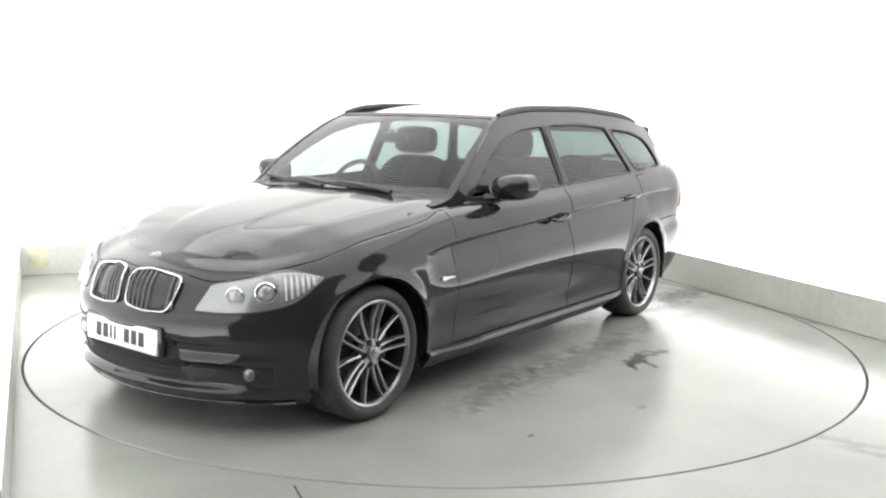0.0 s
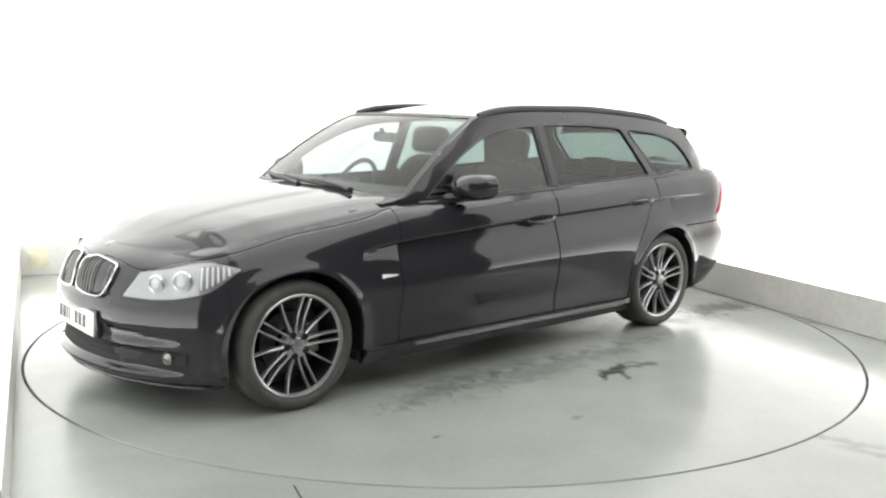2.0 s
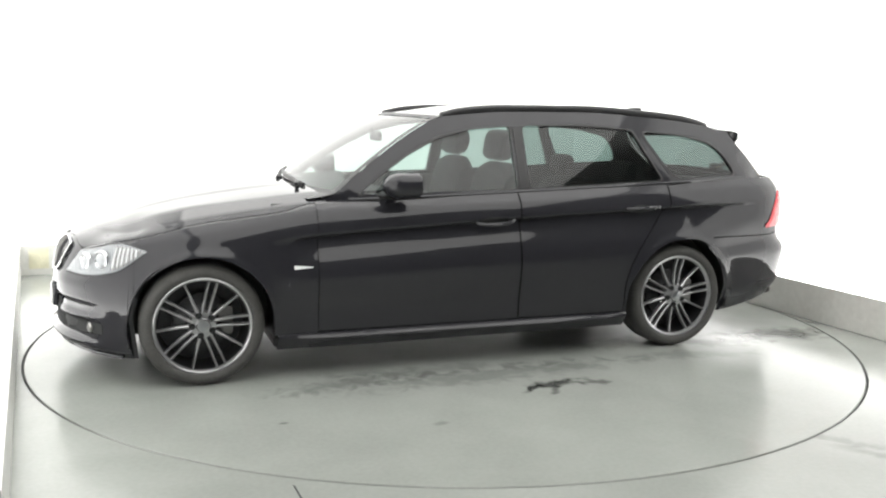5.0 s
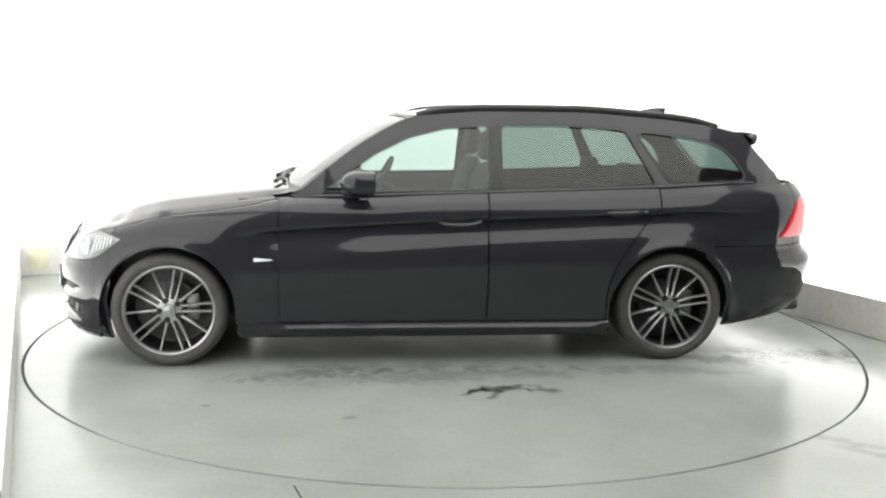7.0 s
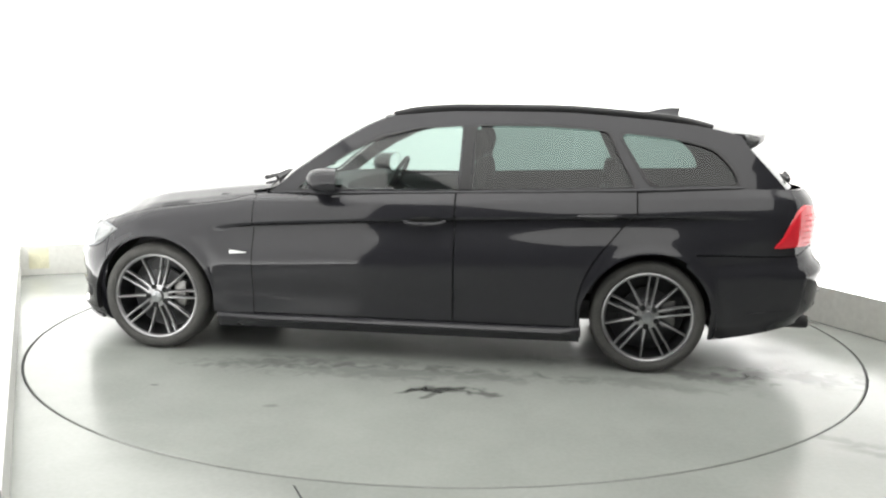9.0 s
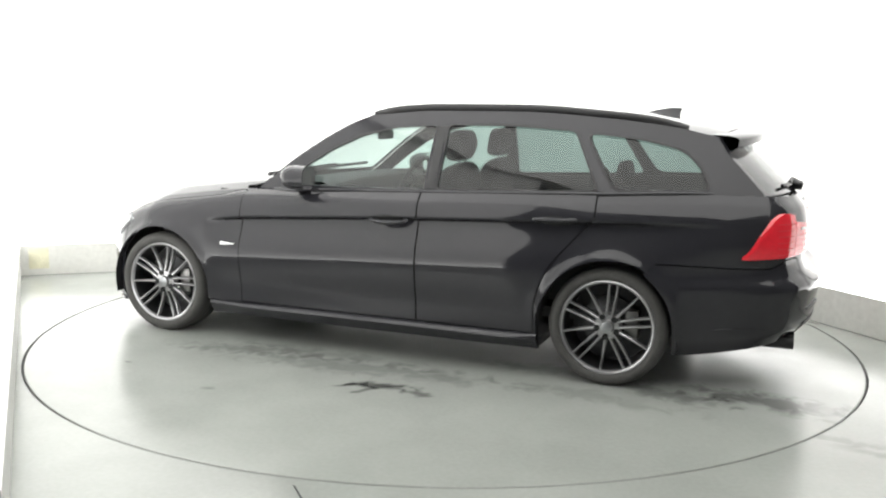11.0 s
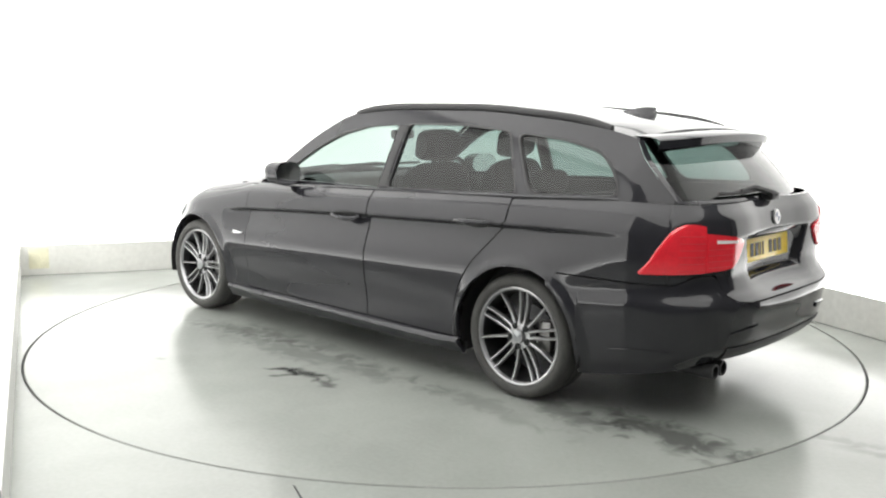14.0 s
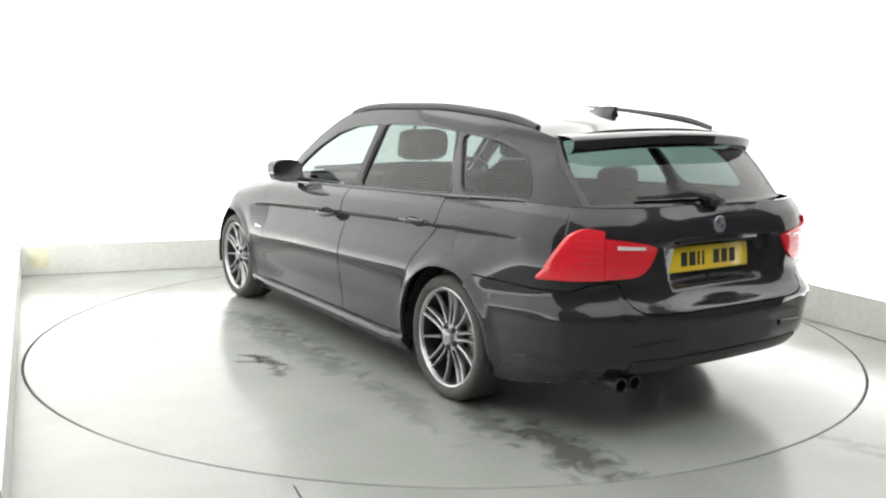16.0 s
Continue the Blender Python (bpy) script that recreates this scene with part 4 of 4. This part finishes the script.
# tail lamps: outer half on the wing, inner half on the tailgate
T0, T1, T2 = s_of(-2.03, 0.826, 0.705), s_of(-2.238, 0.656, 0.80), s_rear(0.43)
TAIL_HI = curve([(T0, 0.716), (s_of(-2.06, 0.81, 0.75), 0.75), (s_of(-2.10, 0.792, 0.82), 0.822), (s_of(-2.15, 0.74, 0.90), 0.90), (s_of(-2.19, 0.695, 0.92), 0.922), (T1, 0.914)])


def tl_hi(u):
    return TAIL_HI(lerp(T0, T1, u))


def tl_lo(u):
    return 0.704 + 0.012 * u


in_lo = curve([(0, 0.717), (0.6, 0.727), (0.85, 0.765), (1, 0.825)])
in_hi = curve([(0, 0.884), (0.5, 0.870), (0.9, 0.853), (1, 0.838)])
for sd in (1, -1):
    bm = bmesh.new()
    decal(bm, sd, T0, T1 - 0.003, tl_lo, tl_hi, 24, 12, 0.012)
    tl = part("tail_light", bm, RED, car, "red wraparound tail light")
    bm = bmesh.new()
    decal(bm, sd, T1 + 0.003, T2, in_lo, in_hi, 14, 10, 0.012)
    inner_light = part("inner_tail_light", bm, RED, tailgate, "red tail light on the tailgate")
    for k in range(6):
        bm = bmesh.new()
        z = 0.728 + 0.029 * k
        tube(bm, [flank_point(s, z, 0.0092, sd) for s in spread(lerp(T0, T1, 0.52), T1 - 0.012, 8)], 0.0042, 6)
        part("lens_rib", bm, RED_RIB, tl)
    for k in range(4):
        bm = bmesh.new()
        z = 0.738 + 0.026 * k
        tube(bm, [flank_point(s, z, 0.0092, sd) for s in spread(T1 + 0.012, lerp(T1, T2, 0.68), 8)], 0.0038, 6)
        part("lens_rib", bm, RED_RIB, inner_light)
    bm = bmesh.new()
    decal(bm, sd, lerp(T1, T2, 0.22), lerp(T1, T2, 0.74), lambda u: 0.842 - 0.004 * u, lambda u: 0.856 - 0.006 * u, 6, 2, 0.015)
    part("reversing_lamp", bm, WHITE_PLASTIC, inner_light, "pale reversing lamp")

for sd in (1, -1):
    bm = bmesh.new()
    decal(bm, sd, s_at(-1.90), s_of(-2.15, 0.767, 0.365), lambda u: 0.338 + 0.02 * u + 0.008 * (2 * u - 1) ** 2, lambda u: 0.356 + 0.016 * u - 0.008 * (2 * u - 1) ** 2, 12, 3, 0.007, 0.01)
    part("bumper_crease", bm, PAINT, rear_bumper)
    bm = bmesh.new()
    decal(bm, sd, s_rear(0.56), s_rear(0.35), lambda u: 0.436, lambda u: 0.440 + 0.02 * u, 8, 3, 0.009, 0.01)
    part("bumper_crease", bm, PAINT, rear_bumper)
bm = bmesh.new()
wrap(bm, spread(S_END, s_rear(0.55), 14), lambda s: 0.312, lambda s: 0.372, 4, 0.006, 0.004)
part("diffuser", bm, TRIM, rear_bumper, "matt black lower rear valance")
for y in (0.48, 0.56):
    bm = bmesh.new()
    lathe_y(bm, [(0.027, 0.0), (0.034, 0.0), (0.036, 0.006), (0.036, 0.20)], 20)
    bmesh.ops.transform(bm, matrix=Matrix.Translation((-2.275, y, 0.262)) @ pose(0, 0, 0, 0, 0, -90), verts=bm.verts)
    part("exhaust_pipe", bm, EXHAUST, car, "round twin exhaust pipe")

# side repeaters, handles, mirrors, wipers
for sd in (1, -1):
    bm = bmesh.new()
    decal(bm, sd, s_at(0.93), s_at(0.845), lambda u: 0.584 - 0.006 * (1 - u), lambda u: 0.584 + 0.013 - 0.009 * u, 6, 2, 0.006)
    part("side_repeater", bm, WHITE_PLASTIC, car, "small clear side indicator")
    for door, hx, hz in ((front_doors[0 if sd > 0 else 1], -0.17, 0.797), (rear_doors[0 if sd > 0 else 1], -1.10, 0.843)):
        # no hollow is cut: a dark, slightly proud patch gives its shade
        bm = bmesh.new()
        decal(bm, sd, s_at(hx + 0.085), s_at(hx - 0.085), lambda u: hz - 0.03 + 0.018 * (2 * u - 1) ** 2, lambda u: hz + 0.022 - 0.018 * (2 * u - 1) ** 2, 10, 4, 0.0015, 0.002)
        part("handle_shade_patch", bm, GROOVE, door, "dark patch painted for the shade behind the handle")
        bm = bmesh.new()
        pts = []
        for u in spread(-1, 1, 12):
            s = s_at(hx - 0.112 * u)
            pts.append(flank_point(s, hz + 0.006 + 0.004 * u, 0.012 + 0.026 * (1 - u * u) ** 0.6, sd))
        tube(bm, pts, [0.010 + 0.006 * (1 - abs(u)) for u in spread(-1, 1, 12)], 8, flat=0.9)
        part("door_handle", bm, PAINT, door, "black bow door handle")
    bm = bmesh.new()
    grid = []
    for k in range(15):
        u = k / 14
        x = 0.475 - 0.165 * u
        r = math.sin(math.acos(max(-1, 1 - 1.75 * min(1, u * 1.02)))) if u < 0.57 else 1.0
        w, h = 0.108 * max(0.05, r), 0.070 * max(0.05, r)
        row = []
        for a in spread(0, 2 * math.pi, 24):
            c, s = math.cos(a), math.sin(a)
            row.append(Vector((x - 0.02 * c * u, sd * (0.905 + w * math.copysign(abs(c) ** 0.75, c)), 1.0 + 0.006 * c + h * math.copysign(abs(s) ** 0.8, s))))
        grid.append(row)
    rows = sheet(bm, grid)
    bmesh.ops.remove_doubles(bm, verts=bm.verts, dist=1e-5)
    mirror = part("door_mirror", bm, PAINT, front_doors[0 if sd > 0 else 1], "black door mirror housing")
    bm = bmesh.new()
    bm.faces.new([bm.verts.new((0.311 - 0.02 * math.cos(a), sd * (0.905 + 0.104 * math.copysign(abs(math.cos(a)) ** 0.75, math.cos(a))), 1.0 + 0.067 * math.copysign(abs(math.sin(a)) ** 0.8, math.sin(a)))) for a in spread(0, 2 * math.pi, 24)[:-1]])
    part("mirror_glass", bm, CHROME, mirror, "silvered mirror glass", fix=False)
    bm = bmesh.new()
    tube(bm, [(0.42, sd * 0.765, 0.938), (0.41, sd * 0.81, 0.94), (0.40, sd * 0.86, 0.948)], [0.05, 0.04, 0.035], 10, flat=0.45)
    part("mirror_arm", bm, TRIM, mirror, "black mirror arm")
for y0, y1, x0 in ((0.42, -0.28, 0.86), (-0.05, -0.62, 0.88)):
    bm = bmesh.new()
    tube(bm, [screen_point(lerp(0.12, 0.17, t), lerp(y0, y1, t) / 0.74, 0.018) for t in spread(0, 1, 12)], 0.011, 6)
    arm = part("wiper_blade", bm, TRIM, car, "black windscreen wiper")
    bm = bmesh.new()
    tube(bm, [(x0 - 0.02, y0 + 0.05, 0.975), screen_point(0.125, (y0 - 0.1) / 0.74, 0.03), screen_point(0.15, lerp(y0, y1, 0.5) / 0.74, 0.03)], [0.014, 0.009, 0.006], 6)
    part("wiper_arm", bm, TRIM, arm)
bm = bmesh.new()
sheet(bm, [[screen_point(0.07 + dh, q, 0.004) + Vector((dx, 0, dz)) for q in spread(-1, 1, 24)] for dh, dx, dz in ((0.03, 0, 0), (0.02, 0.06, -0.012), (0.02, 0.12, -0.02))])
part("scuttle", bm, TRIM, car, "black scuttle panel at the foot of the windscreen")
bm = bmesh.new()
tube(bm, [tail_point(0.10, q, 0.02) for q in spread(-0.05, 0.62, 12)], 0.009, 6)
rw = part("rear_wiper", bm, TRIM, tailgate, "black rear wiper")
bm = bmesh.new()
box(bm, -2.235, 0.0, 1.012, 0.06, 0.09, 0.04, 0.012)
tube(bm, [(-2.255, 0, 1.02), tail_point(0.14, 0.2, 0.035), tail_point(0.115, 0.38, 0.03)], [0.018, 0.012, 0.008], 6)
part("wiper_arm", bm, TRIM, rw)

# ---- wheels ----


def wheel_at(x, sd, turn):
    hub = new("wheel")
    hub.parent = car
    hub.matrix_basis = Matrix.Translation((x, sd * 0.842, HUB_Z)) @ (pose(0, 0, 0) if sd > 0 else pose(0, 0, 0, 0, 0, 180)) @ pose(0, 0, 0, 0, turn, 0)
    return tagged(hub, "grey multi-spoke alloy wheel with low tyre")


def build_wheel(hub):
    bm = bmesh.new()
    prof = [(RIM_R - 0.004, -0.006), (RIM_R + 0.006, 0.008), (RIM_R + 0.022, 0.016), (0.285, 0.012), (0.299, -0.002), (TYRE_R - 0.003, -0.022), (TYRE_R, -0.05), (TYRE_R, -0.075), (TYRE_R - 0.005, -0.078), (TYRE_R - 0.005, -0.084), (TYRE_R, -0.087),
            (TYRE_R, -0.13), (TYRE_R - 0.005, -0.133), (TYRE_R - 0.005, -0.139), (TYRE_R, -0.142), (TYRE_R - 0.001, -0.185), (0.297, -0.21), (0.27, -0.222), (RIM_R - 0.004, -0.21)]
    lathe_y(bm, prof, 72)
    part("tyre", bm, RUBBER, hub, "black low-profile tyre")
    bm = bmesh.new()
    lathe_y(bm, [(RIM_R - 0.004, -0.012), (RIM_R + 0.002, 0.002), (RIM_R - 0.004, 0.006), (RIM_R - 0.012, 0.002), (RIM_R - 0.018, -0.012)], 72)
    part("rim", bm, ALLOY, hub, "bright grey rim edge")
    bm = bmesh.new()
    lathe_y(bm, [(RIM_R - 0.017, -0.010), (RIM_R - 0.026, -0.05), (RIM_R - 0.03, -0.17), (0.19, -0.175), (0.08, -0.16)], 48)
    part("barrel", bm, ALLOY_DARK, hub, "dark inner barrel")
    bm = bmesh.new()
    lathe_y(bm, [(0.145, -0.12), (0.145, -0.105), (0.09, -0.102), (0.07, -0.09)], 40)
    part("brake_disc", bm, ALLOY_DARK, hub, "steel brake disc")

    def spoke(bm, a, o0, o1, w0, w1):
        rows = []
        for k in range(9):
            t = k / 8
            r = lerp(0.045, RIM_R - 0.010, t)
            o = lerp(o0, o1, min(1, t * 1.4))
            w = lerp(w0, w1, t)
            y = -0.018 - 0.012 * math.sin(math.pi * t) + 0.012 * t
            d, n = Vector((math.cos(a), 0, math.sin(a))), Vector((-math.sin(a), 0, math.cos(a)))
            c = d * r + n * o + Vector((0, y, 0))
            rows.append([c + n * (w * 1.25) - Vector((0, 0.022, 0)), c + n * w, c + n * (w * 0.4) + Vector((0, 0.004, 0)), c - n * (w * 0.4) + Vector((0, 0.004, 0)), c - n * w, c - n * (w * 1.25) - Vector((0, 0.022, 0))])
        sheet(bm, rows)

    for k in range(5):
        a = math.pi / 2 + k * 2 * math.pi / 5
        for o0, o1 in ((0.014, 0.021), (-0.014, -0.021)):
            bm = bmesh.new()
            spoke(bm, a, o0, o1, 0.0066, 0.0054)
            part("spoke", bm, ALLOY, hub)
        bm = bmesh.new()
        spoke(bm, a + math.pi / 5, 0, 0, 0.0080, 0.0048)
        part("spoke", bm, ALLOY, hub)
        bm = bmesh.new()
        lathe_y(bm, [(0.0155, -0.03), (0.0155, -0.014), (0.013, -0.012), (0.011, -0.016), (0.002, -0.016)], 14, True)
        b = a + math.pi / 5
        bmesh.ops.transform(bm, matrix=Matrix.Translation((0.054 * math.cos(b), 0.003, 0.054 * math.sin(b))), verts=bm.verts)
        part("wheel_bolt", bm, GROOVE, hub)
    bm = bmesh.new()
    lathe_y(bm, [(0.073, -0.055), (0.070, -0.030), (0.063, -0.018), (0.036, -0.016), (0.034, -0.004), (0.031, 0.001), (0.002, 0.003)], 40, True)
    part("hub_cap", bm, ALLOY, hub, "silver centre cap")
    bm = bmesh.new()
    lathe_y(bm, [(0.027, 0.0025), (0.024, 0.0038), (0.002, 0.0045)], 20, True)
    part("cap_badge", bm, LAMP_BOWL, hub, "pale round cap badge")


first = wheel_at(AXLE, 1, -14)
build_wheel(first)
for x, sd, turn in ((-AXLE, 1, -6.5), (AXLE, -1, 12), (-AXLE, -1, 25)):
    twin = copy_thing(first, Matrix.Translation((x, sd * 0.842, HUB_Z)) @ (pose(0, 0, 0) if sd > 0 else pose(0, 0, 0, 0, 0, 180)) @ pose(0, 0, 0, 0, turn, 0))
for ax in (AXLE, -AXLE):
    for sd in (1, -1):
        bm = bmesh.new()
        box(bm, ax - 0.115, sd * 0.755, HUB_Z + 0.01, 0.075, 0.05, 0.15, 0.012)
        part("brake_caliper", bm, STEEL, car, "bare metal brake caliper")

# ---- cabin ----


def cushion(name, parent, pts, half, label="", mat=None, n=10):
    """An upholstered form: a side outline in x and z, rounded across its width."""
    bm = bmesh.new()
    cx, cz = sum(p[0] for p in pts) / len(pts), sum(p[1] for p in pts) / len(pts)
    out = rounded(pts, 0.05, 4)
    rows = []
    for t in spread(-1, 1, n):
        k = (1 - abs(t) ** 5) * 0.22 + 0.78
        rows.append([Vector((cx + (x - cx) * k, t * half, cz + (z - cz) * k)) for x, z in out + out[:1]])
    made = sheet(bm, rows)
    bm.faces.new(made[0][:-1])
    bm.faces.new(made[-1][:-1])
    bmesh.ops.remove_doubles(bm, verts=bm.verts, dist=1e-5)
    return part(name, bm, mat or FABRIC, parent, label)


for y in (0.37, -0.37):
    seat = new("front_seat")
    seat.parent = car
    seat.location = (0, y, 0)
    tagged(seat, "dark upholstered front seat")
    cushion("seat_base", seat, [(0.20, 0.40), (0.22, 0.54), (-0.28, 0.48), (-0.28, 0.36)], 0.25)
    cushion("backrest", seat, [(-0.20, 0.46), (-0.34, 1.06), (-0.43, 1.10), (-0.46, 1.02), (-0.36, 0.42)], 0.25)
    cushion("headrest", seat, [(-0.335, 1.10), (-0.365, 1.275), (-0.44, 1.28), (-0.465, 1.20), (-0.43, 1.095)], 0.145)
    for d in (0.05, -0.05):
        bm = bmesh.new()
        tube(bm, [(-0.40, d, 1.0), (-0.405, d, 1.12)], 0.007, 8)
        part("headrest_post", bm, CHROME, seat)
bench = new("rear_bench")
bench.parent = car
tagged(bench, "dark upholstered rear bench")
cushion("seat_base", bench, [(-0.62, 0.40), (-0.62, 0.54), (-1.10, 0.50), (-1.10, 0.38)], 0.64)
cushion("backrest", bench, [(-1.02, 0.48), (-1.17, 0.94), (-1.26, 0.96), (-1.26, 0.44)], 0.64)
for y in (0.40, -0.40):
    h = cushion("headrest", bench, [(-1.17, 0.96), (-1.19, 1.09), (-1.25, 1.095), (-1.27, 1.02), (-1.25, 0.95)], 0.125)
    h.location.y = y
bm = bmesh.new()
sheet(bm, [[Vector((x - 0.12 * (q * q), q * 0.70, z)) for q in spread(-1, 1, 16)] for x, z in ((0.80, 0.935), (0.66, 0.955), (0.45, 0.965), (0.40, 0.94), (0.37, 0.80), (0.42, 0.55))])
part("dashboard", bm, CABIN, car, "dark plastic dashboard")
bm = bmesh.new()
m = Matrix.Translation((0.22, -0.37, 0.90)) @ pose(0, 0, 0, 0, 62, 0)
ring_pts = [m @ Vector((0.185 * math.cos(a), 0.185 * math.sin(a), 0)) for a in spread(0, 2 * math.pi, 32)[:-1]]
tube(bm, ring_pts, 0.015, 8, True)
wheel_s = part("steering_wheel", bm, CABIN, car, "dark steering wheel on the offside")
bm = bmesh.new()
box(bm, 0, 0, 0, 0.13, 0.12, 0.05, 0.02, m)
box(bm, 0, 0.10, 0, 0.035, 0.16, 0.012, 0.004, m)
box(bm, 0, -0.10, 0, 0.035, 0.16, 0.012, 0.004, m)
tube(bm, [m @ Vector((0, 0, 0)), m @ Vector((0, 0, -0.2))], 0.03, 8)
part("steering_boss", bm, CABIN, wheel_s)
bm = bmesh.new()
box(bm, 0.26, 0.0, 1.225, 0.03, 0.20, 0.06, 0.014)
tube(bm, [(0.27, 0, 1.24), (0.29, 0, 1.275)], 0.012, 8)
part("rear_view_mirror", bm, CABIN, car, "black interior mirror")
bm = bmesh.new()
box(bm, -0.5, 0, 0.34, 2.0, 1.5, 0.06, 0.01)
box(bm, -1.66, 0, 0.62, 0.80, 1.16, 0.10, 0.02)
part("cabin_floor", bm, CABIN, car, "dark carpeted cabin floor")
for sd in (1, -1):
    bm = bmesh.new()
    sheet(bm, [[Vector((x, sd * (y_belt(x) - o), z if z else z_top_x(x) - 0.003)) for x in spread(0.66, -2.05, 40)] for o, z in ((0.012, 0), (0.06, 0), (0.085, 0.88), (0.09, 0.40))])
    part("door_lining", bm, CABIN, car, "dark plastic door lining")
bm = bmesh.new()
sheet(bm, [[Vector((x, q * (y_glass(min(x, 0.05), z_roof_edge(x)) - 0.04), z_roof_edge(x) - 0.012 + 0.03 * (1 - q * q))) for q in spread(-1, 1, 12)] for x in spread(-0.02, -1.85, 20)])
part("headlining", bm, CABIN, car, "dark headlining")


# ---- what moves ----


def motions():
    table_rows, car_rows = [], []
    for i, a in enumerate(HEADING):
        t = i * 0.5
        m = pose(0, 0, 0, 0, 0, a)
        table_rows.append((t, m))
        car_rows.append((t, m @ pose(CAR_X, CAR_Y, 0)))
    walk(turntable, table_rows)
    walk(car, car_rows)


motions()
